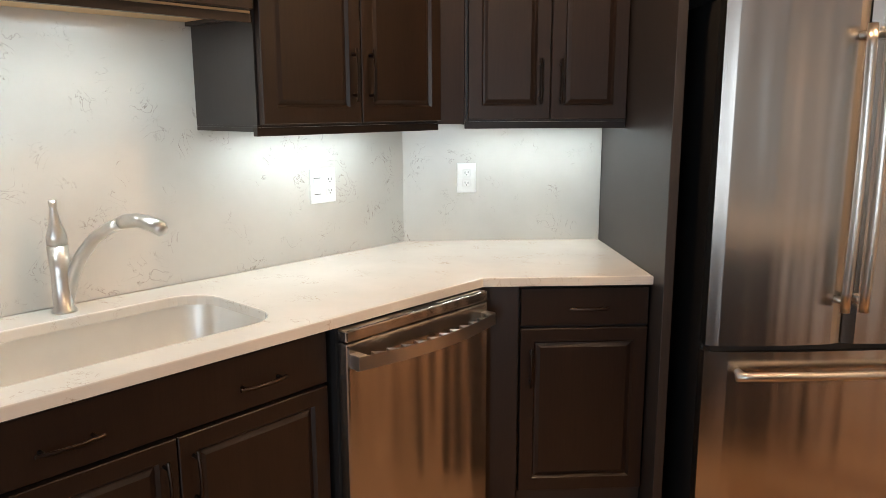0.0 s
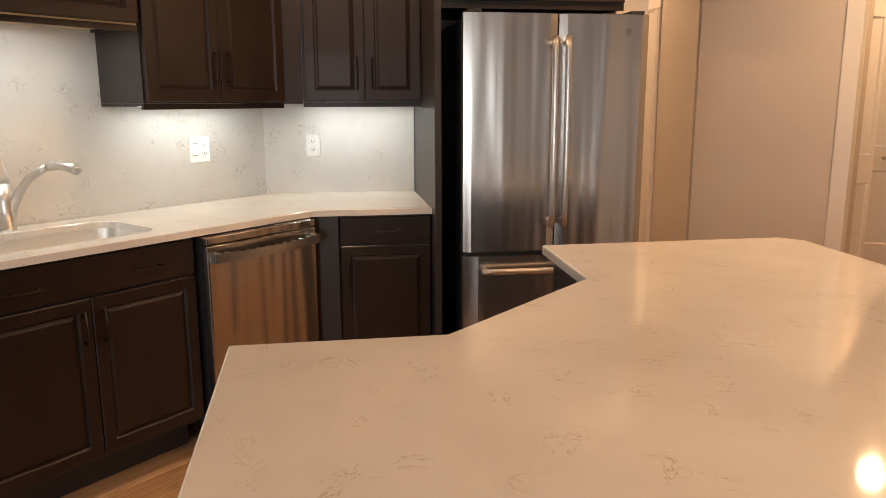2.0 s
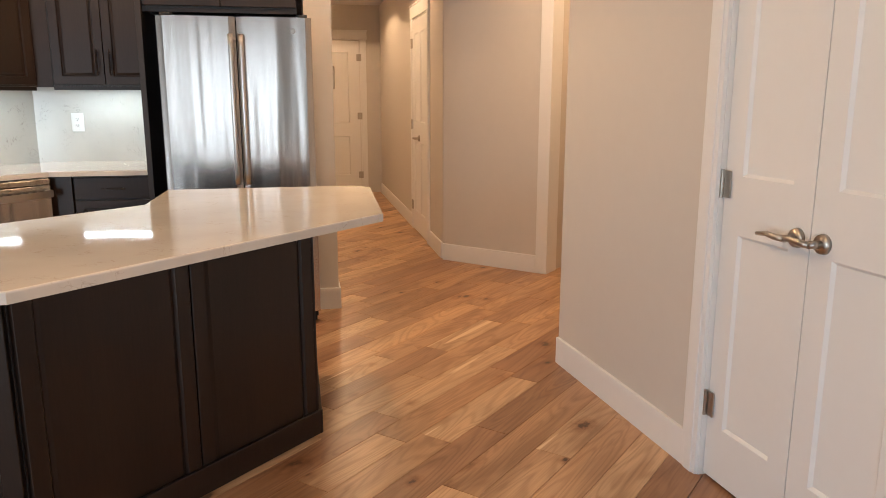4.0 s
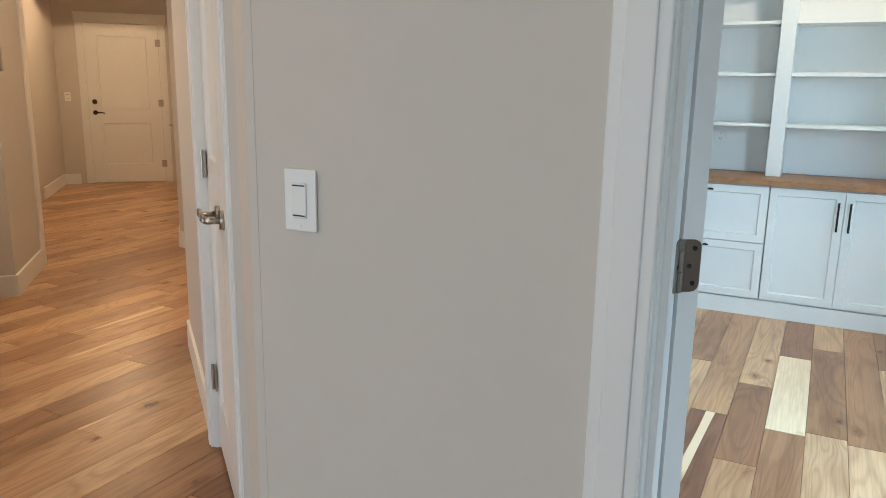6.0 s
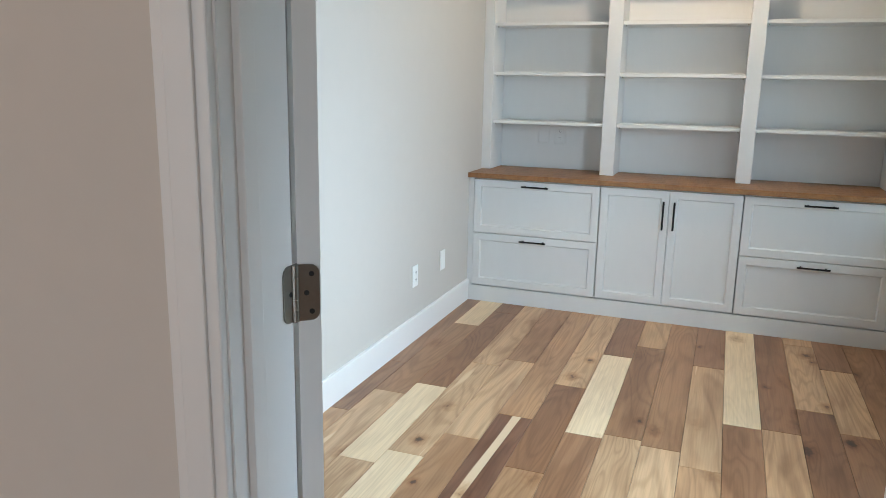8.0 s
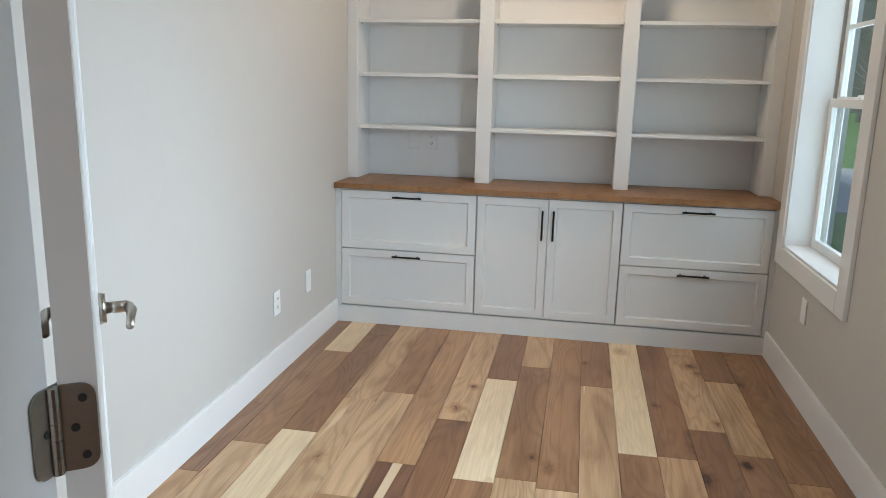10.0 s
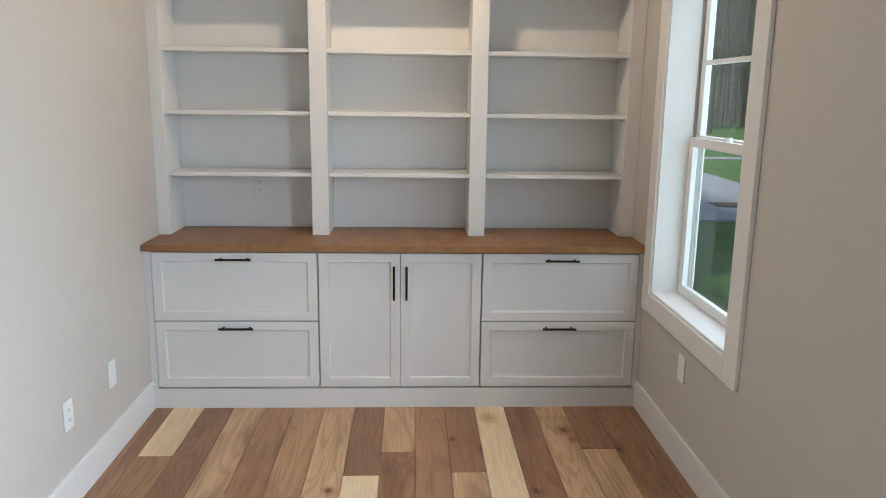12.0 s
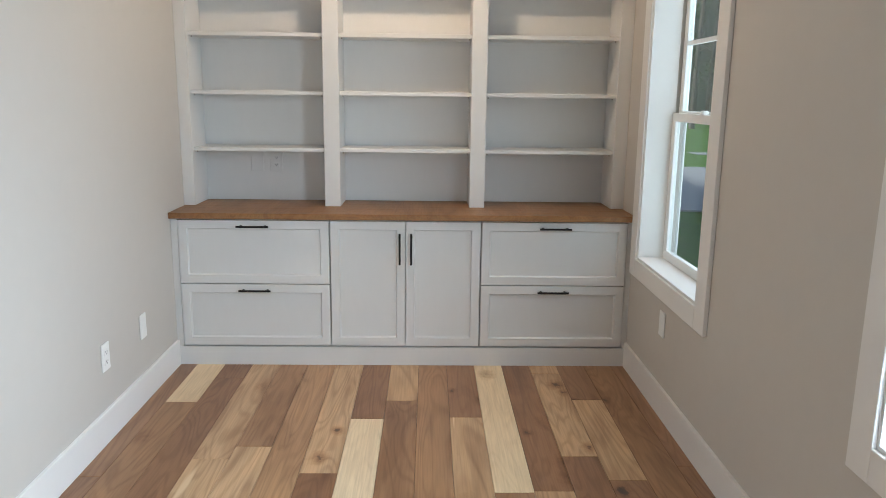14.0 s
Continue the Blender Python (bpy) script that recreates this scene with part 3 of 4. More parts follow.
# hall door, entry door
HM = Matrix.Translation(KP(HV, 3.81)) @ Matrix.Rotation(radians(45 - 90), 4, "Z")
casing("hall_door_casing", HM, 0.05, 0.86)
hd = thing("hall_door", "closed white four-panel hall door with a lever", "door", HM @ pose(0, -0.012, 0), kind="structure")
part("door_leaf", leaf(0.054, 0.856, 2.03, FOUR), TRIM, hd)
lever(hd, 0.45, 0.93, 0.0, -1, -1)
for hz in (0.25, 1.05, 1.82):
    hinge(hd, 0.054, -0.004, hz)
EM = Matrix.Translation(KP(-3.93, 6.68)) @ R45
casing("entry_door_casing", EM, 0.0, 0.89)
ed = thing("entry_door", "closed white two-panel entry door with deadbolt", "door", EM @ pose(0, -0.012, 0), kind="structure")
part("door_leaf", leaf(0.004, 0.886, 2.04, TWO), TRIM, ed)
lever(ed, 0.075, 0.92, 0.0, -1, 1, BRONZE)
part("deadbolt", rod(bmesh.new(), (0.075, 0, 1.06), (0.075, -0.02, 1.06), 0.032, 0.028, 18), BRONZE, ed, "dark bronze deadbolt")
for hz in (0.25, 1.05, 1.82):
    hinge(ed, 0.886, -0.004, hz)
# cased end of the hall wall
struct("trim_hall_casing", abox(-3.86, -3.685, 1.76, 1.87, 0, 2.1, bevel=0.004), TRIM, "white trim at the end of the hall wall", "trim", R45)

# corridor: doorway trim, folded door leaves
struct("trim_corridor", abox(-2.70, -2.605, YC[1] - 0.014, YC[1] + 0.16, 0, 2.2, bevel=0.003), TRIM, "white casing at the corridor's corner", "trim")
bd = thing("linen_door", "half-folded white bifold closet door with a small knob", "door", pose(-2.79, 1.36, 0, 0, 0, 33), kind="structure")
part("door_leaf", leaf(0.0, 0.345, 2.03, [(0.10, 0.90, 0.50, 0.95), (0.10, 0.90, 0.11, 0.41)]), TRIM, bd)
part("knob", rod(bmesh.new(), (0.20, 0, 0.93), (0.20, -0.03, 0.93), 0.008, 0.014, 14), NICKEL, bd, "satin nickel knob")
bd2 = thing("folding_door", "half-open white folding door leaf", "door", pose(-2.70, 0.18, 0, 0, 0, 62), kind="structure")
part("door_leaf", leaf(0.0, 0.28, 2.03, [(0.10, 0.90, 0.50, 0.95), (0.10, 0.90, 0.11, 0.41)], z0=0.02), TRIM, bd2)

# ---------------- windows ----------------


def window(n, y0, y1):
    t = thing(f"window_{n}", "white double-hung vinyl window with painted casing", "window", kind="structure")
    x = 2.40
    for a, b, name in ((y0 - 0.108, y0, "casing_side"), (y1, y1 + 0.095, "casing_side")):
        part(name, abox(x - 0.018, x, a, b, WZ0 - 0.092, WZ1 + 0.11, bevel=0.003), TRIM, t)
    part("casing_bottom", abox(x - 0.018, x, y0, y1, WZ0 - 0.092, WZ0, bevel=0.003), TRIM, t)
    part("casing_top", abox(x - 0.018, x, y0, y1, WZ1, WZ1 + 0.11, bevel=0.003), TRIM, t)
    d = 2.53
    part("reveal", abox(x - 0.006, d, y0, y0 + 0.012, WZ0, WZ1), TRIM, t)
    part("reveal", abox(x - 0.006, d, y1 - 0.012, y1, WZ0, WZ1), TRIM, t)
    part("stool", abox(x - 0.006, d, y0 + 0.012, y1 - 0.012, WZ0, WZ0 + 0.012), TRIM, t)
    part("head", abox(x - 0.006, d, y0 + 0.012, y1 - 0.012, WZ1 - 0.012, WZ1), TRIM, t)
    a, b, m = y0 + 0.012, y1 - 0.012, 1.355
    for name, dx, z0, z1 in (("lower_sash", 0.0, WZ0 + 0.012, m), ("upper_sash", 0.028, m - 0.035, WZ1 - 0.012)):
        bm = bmesh.new()
        w = 0.045
        for q in ((a, b, z0, z0 + w), (a, b, z1 - w * 0.9, z1), (a, a + w, z0 + w, z1 - w * 0.9), (b - w, b, z0 + w, z1 - w * 0.9)):
            box(bm, d - 0.012 + dx, d + 0.014 + dx, q[0], q[1], q[2], q[3], 0.003)
        s = part(name, bm, VINYL, t)
        g = part("pane", abox(d + dx, d + dx + 0.004, a + w, b - w, z0 + w, z1 - w * 0.9), GLASS, s)
        g.visible_shadow = False
        if dx:
            part("muntin", abox(d + dx - 0.008, d + dx + 0.008, a + w, b - w, (z0 + z1) / 2 - 0.010, (z0 + z1) / 2 + 0.010), VINYL, s)
        else:
            part("sash_lock", rod(bmesh.new(), (d - 0.004, (a + b) / 2 + 0.02, z1), (d - 0.004, (a + b) / 2 + 0.02, z1 + 0.018), 0.02, 0.015), VINYL, s)
    part("outer_frame", abox(d + 0.045, d + 0.05, a, a + 0.03, WZ0, WZ1), VINYL, t)
    part("outer_frame", abox(d + 0.045, d + 0.05, b - 0.03, b, WZ0, WZ1), VINYL, t)
    return t


window(1, *WY[0])
window(2, *WY[1])

# ---------------- office built-in ----------------
CT = 0.822  # worktop height


def office_unit(x0, x1, kind, group):
    t = thing("base_cabinet", "white painted shaker base cabinet with " + ("two drawers" if kind == "drawers" else "two doors") + " and black pulls", "cabinet", group=group)
    part("body", abox(x0, x1, 0.022, 0.48, 0.10, CT - 0.032), WHITE_CAB, t)
    if kind == "drawers":
        for z0, z1 in ((0.108, 0.442), (0.447, 0.782)):
            dr = part("drawer_front", front(x0 + 0.002, x1 - 0.002, z0, z1, stile=0.058, depth=0.013), WHITE_CAB, t)
            part("handle", pull((x0 + x1) / 2 + 0.0, z1 - 0.030, 0.165, False, r=0.0055, out=0.028), BLACK, dr, "black metal bar pull")
    else:
        c = (x0 + x1) / 2
        for a, b, hx in ((x0 + 0.002, c - 0.0015, c - 0.030), (c + 0.0015, x1 - 0.002, c + 0.030)):
            dr = part("door", front(a, b, 0.108, 0.782, stile=0.058, depth=0.013), WHITE_CAB, t)
            part("handle", pull(hx, 0.64, 0.165, True, r=0.0055, out=0.028), BLACK, dr, "black metal bar pull")
    return t


office_unit(0.035, 0.816, "drawers", "office base cabinets")
office_unit(0.819, 1.604, "doors", "office base cabinets")
office_unit(1.607, 2.370, "drawers", "office base cabinets")
for x0, x1 in ((0.001, 0.034), (2.371, 2.399)):
    tagged(link("filler_strip", abox(x0, x1, 0.004, 0.10, 0.10, CT - 0.032), WHITE_CAB, False), "white painted filler strip beside the cabinet", "trim", kind="structure")
bm = abox(0.001, 2.399, -0.004, 0.03, 0.0, 0.099)
tagged(link("plinth", bm, WHITE_CAB, False), "white painted plinth under the cabinets", "baseboard", kind="structure")
wt = thing("worktop", "oiled oak strip worktop on white cabinets", "worktop")
yy = -0.028
i = 0
while yy < 0.495:
    y1 = min(yy + 0.088, 0.498)
    part("strip", abox(0.002, 2.398, yy, y1 - 0.0008, CT - 0.030, CT, bevel=0.0015), OAKTOP, wt)
    yy = y1
bk = thing("bookcase", "empty white built-in bookcase with three bays", "bookcase")
UF = 0.235
part("back_panel", abox(0.001, 2.399, 0.482, 0.498, CT + 0.001, 2.47), WHITE_CAB, bk)
for x0, x1 in ((0.001, 0.062), (0.766, 0.850), (1.552, 1.634), (2.330, 2.399)):
    part("upright", abox(x0, x1, UF, UF + 0.022, CT + 0.001, 2.47, bevel=0.002), WHITE_CAB, bk)
for x0, x1 in ((0.044, 0.062), (0.766, 0.784), (0.832, 0.850), (1.552, 1.570), (1.616, 1.634), (2.330, 2.348)):
    part("side_panel", abox(x0, x1, UF + 0.022, 0.481, CT + 0.001, 2.47), WHITE_CAB, bk)
part("top_rail", abox(0.062, 2.33, UF + 0.003, UF + 0.022, 2.36, 2.47), WHITE_CAB, bk)
for b, (x0, x1) in enumerate(((0.0625, 0.7655), (0.8505, 1.5515), (1.6345, 2.3295))):
    for z in (1.137, 1.438, 1.738, 2.038):
        part("shelf", abox(x0, x1, UF + 0.024, 0.481, z - 0.021, z - 0.001 + 0.002 * (b % 2), bevel=0.002), WHITE_CAB, bk)
        for px in (x0 + 0.012, x1 - 0.012):
            part("shelf_pin", rod(bmesh.new(), (px, UF + 0.05, z - 0.0295), (px, UF + 0.05, z - 0.0215), 0.004, n=8), NICKEL, bk)


def plate(name, m, kind, label, w=0.072, h=0.116, gang=1, finish=PLASTIC):
    """A wall plate facing -y at m: outlet, switch or blank."""
    t = thing(name, label, name.replace("_", " "), m)
    part("cover", abox(-w / 2, w / 2, -0.006, 0, -h / 2, h / 2, bevel=0.0025), finish, t)
    cs = [0.0] if gang == 1 else [-w / 4, w / 4]
    for k, c in enumerate(cs):
        if kind == "outlet" or (kind == "combo" and k == 1):
            for s in (-0.02, 0.02):
                f = part("socket", abox(c - 0.016, c + 0.016, -0.0085, -0.005, s - 0.014, s + 0.014, bevel=0.002), finish, t)
                for dx in (-0.006, 0.006):
                    part("slot", abox(c + dx - 0.0013, c + dx + 0.0013, -0.0092, -0.0086, s - 0.002, s + 0.006), DARKGAP, f)
                part("ground_hole", rod(bmesh.new(), (c, -0.0086, s - 0.007), (c, -0.0092, s - 0.007), 0.0025, n=8), DARKGAP, f)
        elif kind in ("switch", "combo"):
            bm = abox(c - 0.016, c + 0.016, -0.010, -0.005, -0.033, 0.033, bevel=0.002)
            f = part("rocker", bm, finish, t)
            for s in (-0.028, 0.028):
                part("groove", abox(c - 0.014, c + 0.014, -0.0106, -0.0101, s - 0.0012, s + 0.0012), DARKGAP, f)
        for s in ((-0.048, 0.048) if kind != "blank" else (-0.03, 0.03)):
            part("screw", rod(bmesh.new(), (c, -0.0055, s), (c, -0.0068, s), 0.003, n=8), finish, t)
    return t


LEFT_W = lambda y, z: pose(0.001, y, z, 0, 0, 90)
plate("outlet", LEFT_W(-0.865, 0.354), "outlet", "white duplex outlet on the cream wall")
plate("cover_plate", LEFT_W(-0.455, 0.356), "blank", "blank white cover plate on the cream wall")
plate("cover_plate", pose(2.399, -0.571, 0.417, 0, 0, -90), "blank", "blank white cover plate below the window")
plate("outlet", pose(0.460, 0.4815, 1.045), "outlet", "painted duplex outlet inside the bookcase", finish=WHITE_CAB)
plate("cover_plate", pose(0.352, 0.4815, 1.045), "blank", "painted cover plate inside the bookcase", finish=WHITE_CAB)
plate("light_switch", pose(0.229, -3.607, 1.108), "switch", "white rocker light switch on the greige wall")
plate("light_switch", EM @ pose(-0.24, 0, 1.12), "switch", "white rocker switch beside the entry door")
ch = thing("door_chime", "small slim grey wall device on the hall wall", "wall device", Matrix.Translation(KP(-3.699, 1.12, 1.44)) @ Matrix.Rotation(radians(45 + 90), 4, "Z"))
part("case", abox(-0.022, 0.022, -0.018, 0, -0.07, 0.07, bevel=0.006), NICKEL, ch)

# ---------------- kitchen ----------------
SM = pose(-4.352, 0, 0, 0, 0, 90)   # things against the sink wall: local x runs along +y, the front looks to +x


def kitchen_base(m, x0, x1, fronts, label, depth=0.62, sink=False):
    """fronts: rows of (kind, x0, x1, z0, z1, handles), a handle being (x, z, length, upright)."""
    t = thing("base_cabinet", label, "cabinet", m, "kitchen base cabinets")
    if sink:
        bm = abox(x0, x1, 0.021, depth, 0.135, 0.66)
        for q in ((x0, x1, 0.021, 0.060), (x0, x1, depth - 0.02, depth), (x0, x0 + 0.015, 0.0605, depth - 0.0205), (x1 - 0.018, x1, 0.0605, depth - 0.0205)):
            box(bm, *q, 0.6605, 0.884)
        part("body", bm, ESPRESSO_SIDE, t)
    else:
        part("body", abox(x0, x1, 0.021, depth, 0.135, 0.884), ESPRESSO_SIDE, t)
    part("toe_kick", abox(x0, x1, 0.13, 0.15, 0.0, 0.134), ESPRESSO_SIDE, t)
    for kind, a, b, z0, z1, hs in fronts:
        f = part("door" if kind == "door" else "drawer_front", front(a, b, z0, z1, stile=0.058 if kind == "door" else 0.0, raised=kind == "door"), ESPRESSO, t)
        for hx, hz, ln, up in hs:
            part("handle", pull(hx, hz, ln, up, r=0.0045, out=0.022, bow=0.008), BRONZE, f, "dark bronze bow pull")
    return t


Y0, Y1, YM = -4.60, -3.756, -4.176
kitchen_base(SM, Y0, Y1, [("drawer", Y0 + 0.003, Y1 - 0.003, 0.742, 0.876, [(-4.40, 0.80, 0.13, False), (-3.96, 0.80, 0.13, False)]),
                          ("door", Y0 + 0.003, YM - 0.002, 0.155, 0.732, [(YM - 0.035, 0.63, 0.13, True)]),
                          ("door", YM + 0.002, Y1 - 0.003, 0.155, 0.732, [(YM + 0.035, 0.63, 0.13, True)])],
             "espresso-stained sink base cabinet with two raised-panel doors", sink=True)
kitchen_base(SM, -5.45, -4.604, [("drawer", -5.447, -4.607, 0.742, 0.876, [(-5.03, 0.80, 0.13, False)]),
                                 ("door", -5.447, -5.03, 0.155, 0.732, [(-5.06, 0.63, 0.13, True)]),
                                 ("door", -5.026, -4.607, 0.155, 0.732, [(-4.99, 0.63, 0.13, True)])],
             "espresso-stained base cabinet with raised-panel doors")
KB = R45 @ pose(0, 0.838, 0)
kitchen_base(KB, -5.175, -4.756, [("drawer", -5.168, -4.760, 0.755, 0.876, [(-4.955, 0.812, 0.125, False)]),
                                  ("door", -5.168, -4.760, 0.19, 0.745, [(-5.135, 0.62, 0.13, True)])],
             "espresso-stained corner base cabinet with drawer and door", depth=0.66)
# corner filler between dishwasher and corner cabinet
cf = thing("corner_filler", "espresso-stained filler panel in the kitchen corner", "cabinet panel")
p, q = Vector((-4.35, -3.150, 0)), KP(-5.178, 0.832)
d = q - p
FM = Matrix.Translation(p) @ Matrix.Rotation(math.atan2(d.y, d.x), 4, "Z")
f = part("panel", abox(0, d.length, 0.0, 0.02, 0.135, 0.884), ESPRESSO, cf)
f.matrix_world = FM
f = part("toe_kick", abox(-0.05, d.length + 0.05, 0.12, 0.14, 0.0, 0.134), ESPRESSO_SIDE, cf)
f.matrix_world = FM
tagged(link("end_panel", abox(-4.752, -4.722, 0.735, 1.505, 0.0, 2.44, bevel=0.002), ESPRESSO_SIDE, False), "tall espresso-stained end panel beside the refrigerator", "cabinet panel").matrix_world = R45

# dishwasher
dw = thing("dishwasher", "stainless steel dishwasher with a bowed bar handle", "dishwasher", pose(-4.34, 0, 0, 0, 0, 90))
a, b = -3.738, -3.160
part("body", abox(a, b, 0.0, 0.58, 0.10, 0.880), DARKGAP, dw)
part("door", abox(a + 0.004, b - 0.004, -0.042, -0.001, 0.125, 0.846, bevel=0.006), STEEL, dw, "brushed stainless steel door")
cp = part("control_strip", abox(a + 0.004, b - 0.004, -0.040, -0.001, 0.848, 0.880, bevel=0.005), STEEL, dw)
part("display", abox(a + 0.26, b - 0.02, -0.034, -0.008, 0.8801, 0.8815), DARKGAP, cp, "black control display strip")
# white dots on the strip, modelled for the dotted reflection of the LED light
for i in range(14):
    part("led_glint", abox(a + 0.36 + i * 0.014, a + 0.369 + i * 0.014, -0.028, -0.022, 0.8816, 0.8822), PLASTIC, cp)
part("kick_plate", abox(a + 0.01, b - 0.01, 0.05, 0.06, 0.012, 0.10), DARKGAP, dw)
for fx in (a + 0.05, b - 0.05):
    part("foot", rod(bmesh.new(), (fx, 0.03, 0.0), (fx, 0.03, 0.10), 0.012), DARKGAP, dw)
bm = bmesh.new()
n = 13
for i in range(n - 1):
    x0, x1 = a + 0.012 + (b - a - 0.024) * i / (n - 1), a + 0.012 + (b - a - 0.024) * (i + 1) / (n - 1)
    f0, f1 = (0.020 + 0.034 * math.sin(math.pi * k / (n - 1)) for k in (i, i + 1))
    vs = [bm.verts.new(v) for v in ((x0, -0.042 - f0 - 0.016, 0.782), (x1, -0.042 - f1 - 0.016, 0.782), (x1, -0.042 - f1 - 0.016, 0.818), (x0, -0.042 - f0 - 0.016, 0.818),
                                    (x0, -0.042 - f0, 0.778), (x1, -0.042 - f1, 0.778), (x1, -0.042 - f1, 0.812), (x0, -0.042 - f0, 0.822))]
    for q in ((0, 1, 2, 3), (5, 4, 7, 6), (3, 2, 6, 7), (1, 0, 4, 5)):
        bm.faces.new([vs[k] for k in q])
bmesh.ops.remove_doubles(bm, verts=bm.verts[:], dist=1e-4)
for e in (a + 0.012, b - 0.040):
    box(bm, e, e + 0.028, -0.078, -0.040, 0.780, 0.820, 0.003)
part("handle", bm, STEEL_H, dw, "bowed stainless steel bar handle")

# worktop with sink, backsplash
bend = (-4.326, -3.155)
e0, e1 = KP(-4.753, 0.825), KP(-4.753, 1.50)
cor = (-4.972, -2.851)


def rounded(x0, x1, y0, y1, r, n=6):
    out = []
    for cx, cy, a0 in ((x1 - r, y1 - r, 0), (x0 + r, y1 - r, 90), (x0 + r, y0 + r, 180), (x1 - r, y0 + r, 270)):
        out += [(cx + r * math.cos(radians(a0 + 90 * k / n)), cy + r * math.sin(radians(a0 + 90 * k / n))) for k in range(n + 1)]
    return out


SX0, SX1, SY0, SY1 = -4.835, -4.437, -4.565, -3.825
tagged(link("kitchen_worktop", slab([(-4.972, -5.46), (-4.334, -5.46), bend, (e0.x, e0.y), (e1.x, e1.y), cor], 0.886, 0.914, rounded(SX0, SX1, SY0, SY1, 0.10)), QUARTZ, False),
       "pale veined quartz worktop with an undermount sink cut-out", "worktop")
bm = bmesh.new()
top, low = rounded(SX0 - 0.006, SX1 + 0.006, SY0 - 0.006, SY1 + 0.006, 0.105), rounded(SX0 + 0.012, SX1 - 0.012, SY0 + 0.012, SY1 - 0.012, 0.09)
bot = rounded(SX0 + 0.04, SX1 - 0.04, SY0 + 0.04, SY1 - 0.04, 0.07)
rings = [[bm.verts.new((x, y, z)) for x, y in ring] for ring, z in ((top, 0.885), (low, 0.72), (bot, 0.69))]
for r0, r1 in zip(rings, rings[1:]):
    for k in range(len(r0)):
        bm.faces.new((r0[k], r0[(k + 1) % len(r0)], r1[(k + 1) % len(r0)], r1[k]))
bm.faces.new(rings[-1])
sk = thing("sink", "stainless steel undermount kitchen sink", "sink")
part("bowl", bm, SINK, sk, smooth=True)
part("drain", rod(bmesh.new(), (-4.63, -4.25, 0.6905), (-4.63, -4.25, 0.695), 0.045, 0.04, 20), STEEL_H, sk, "round steel drain")
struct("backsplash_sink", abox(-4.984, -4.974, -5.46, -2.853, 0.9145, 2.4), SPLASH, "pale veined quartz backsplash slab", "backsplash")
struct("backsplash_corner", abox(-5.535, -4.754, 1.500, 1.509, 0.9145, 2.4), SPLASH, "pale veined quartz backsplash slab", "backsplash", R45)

# faucet
fm = thing("faucet", "brushed nickel pull-out kitchen faucet beside the sink", "faucet", pose(-4.905, -4.175, 0.914))
part("body", tube(bmesh.new(), [(0, 0, 0), (0, 0, 0.006), (0, 0, 0.012), (0, 0, 0.10), (-0.004, 0, 0.175)], [0.031, 0.031, 0.025, 0.024, 0.026], 20), STEEL_H, fm, smooth=True)
part("spout", tube(bmesh.new(), [(0.0, 0.01, 0.03), (0.012, 0.022, 0.09), (0.036, 0.040, 0.145), (0.075, 0.063, 0.195), (0.12, 0.085, 0.225), (0.15, 0.098, 0.237)], [0.018, 0.018, 0.017, 0.016, 0.0155, 0.0155], 18), STEEL_H, fm, smooth=True)
part("spray_head", tube(bmesh.new(), [(0.152, 0.099, 0.238), (0.165, 0.104, 0.242), (0.20, 0.119, 0.247), (0.235, 0.133, 0.242), (0.262, 0.144, 0.231), (0.272, 0.148, 0.222)], [0.0165, 0.0175, 0.018, 0.0185, 0.019, 0.015], 18), STEEL_H, fm, smooth=True)
part("lever", tube(bmesh.new(), [(-0.004, 0, 0.177), (-0.004, 0, 0.20), (-0.005, 0, 0.235), (-0.007, 0, 0.27), (-0.008, 0, 0.292)], [0.025, 0.025, 0.014, 0.008, 0.0105], 18), STEEL_H, fm, smooth=True)


def upper(m, x0, x1, z0, depth, doors, label, z1=2.44, under=ESPRESSO_SIDE):
    t = thing("wall_cabinet", label, "cabinet", m, "kitchen wall cabinets")
    part("body", abox(x0, x1, 0.021, depth, z0 + 0.012, z1), ESPRESSO_SIDE, t)
    part("underside", abox(x0 + 0.001, x1 - 0.001, 0.022, depth, z0 + 0.006, z0 + 0.0118), under, t)
    part("light_rail", abox(x0, x1, 0.021, 0.040, z0 - 0.018, z0 + 0.005), ESPRESSO, t)
    for e in (x0, x1 - 0.015):
        part("side_rail", abox(e, e + 0.015, 0.041, depth - 0.001, z0 - 0.006, z0 + 0.0055), ESPRESSO_SIDE, t)
    for a, b, hs in doors:
        f = part("door", front(a, b, z0 + 0.014, z1 - 0.02, stile=0.062, raised=True), ESPRESSO, t)
        for hx, hz, ln, up in hs:
            part("handle", pull(hx, hz, ln, up, r=0.0048, out=0.022, bow=0.008), BRONZE, f, "dark bronze bow pull")
    return t


UM = pose(-4.64, 0, 0, 0, 0, 90)
upper(UM, -3.722, -2.99, 1.376, 0.333, [(-3.715, -3.360, [(-3.392, 1.53, 0.155, True)]), (-3.356, -3.000, [(-3.324, 1.53, 0.155, True)])], "espresso-stained wall cabinet with two raised-panel doors")
upper(UM, -5.45, -3.726, 1.675, 0.333, [(-5.445, -4.89, []), (-4.886, -4.31, []), (-4.306, -3.731, [])], "espresso-stained short wall cabinet above the sink", under=MAPLE)
upper(R45 @ pose(0, 1.17, 0), -5.318, -4.754, 1.380, 0.329, [(-5.308, -5.027, [(-5.060, 1.52, 0.15, True)]), (-5.023, -4.760, [(-4.990, 1.52, 0.15, True)])], "espresso-stained corner wall cabinet with two raised-panel doors")
cu = thing("corner_wall_filler", "espresso-stained filler between the wall cabinets", "cabinet panel")
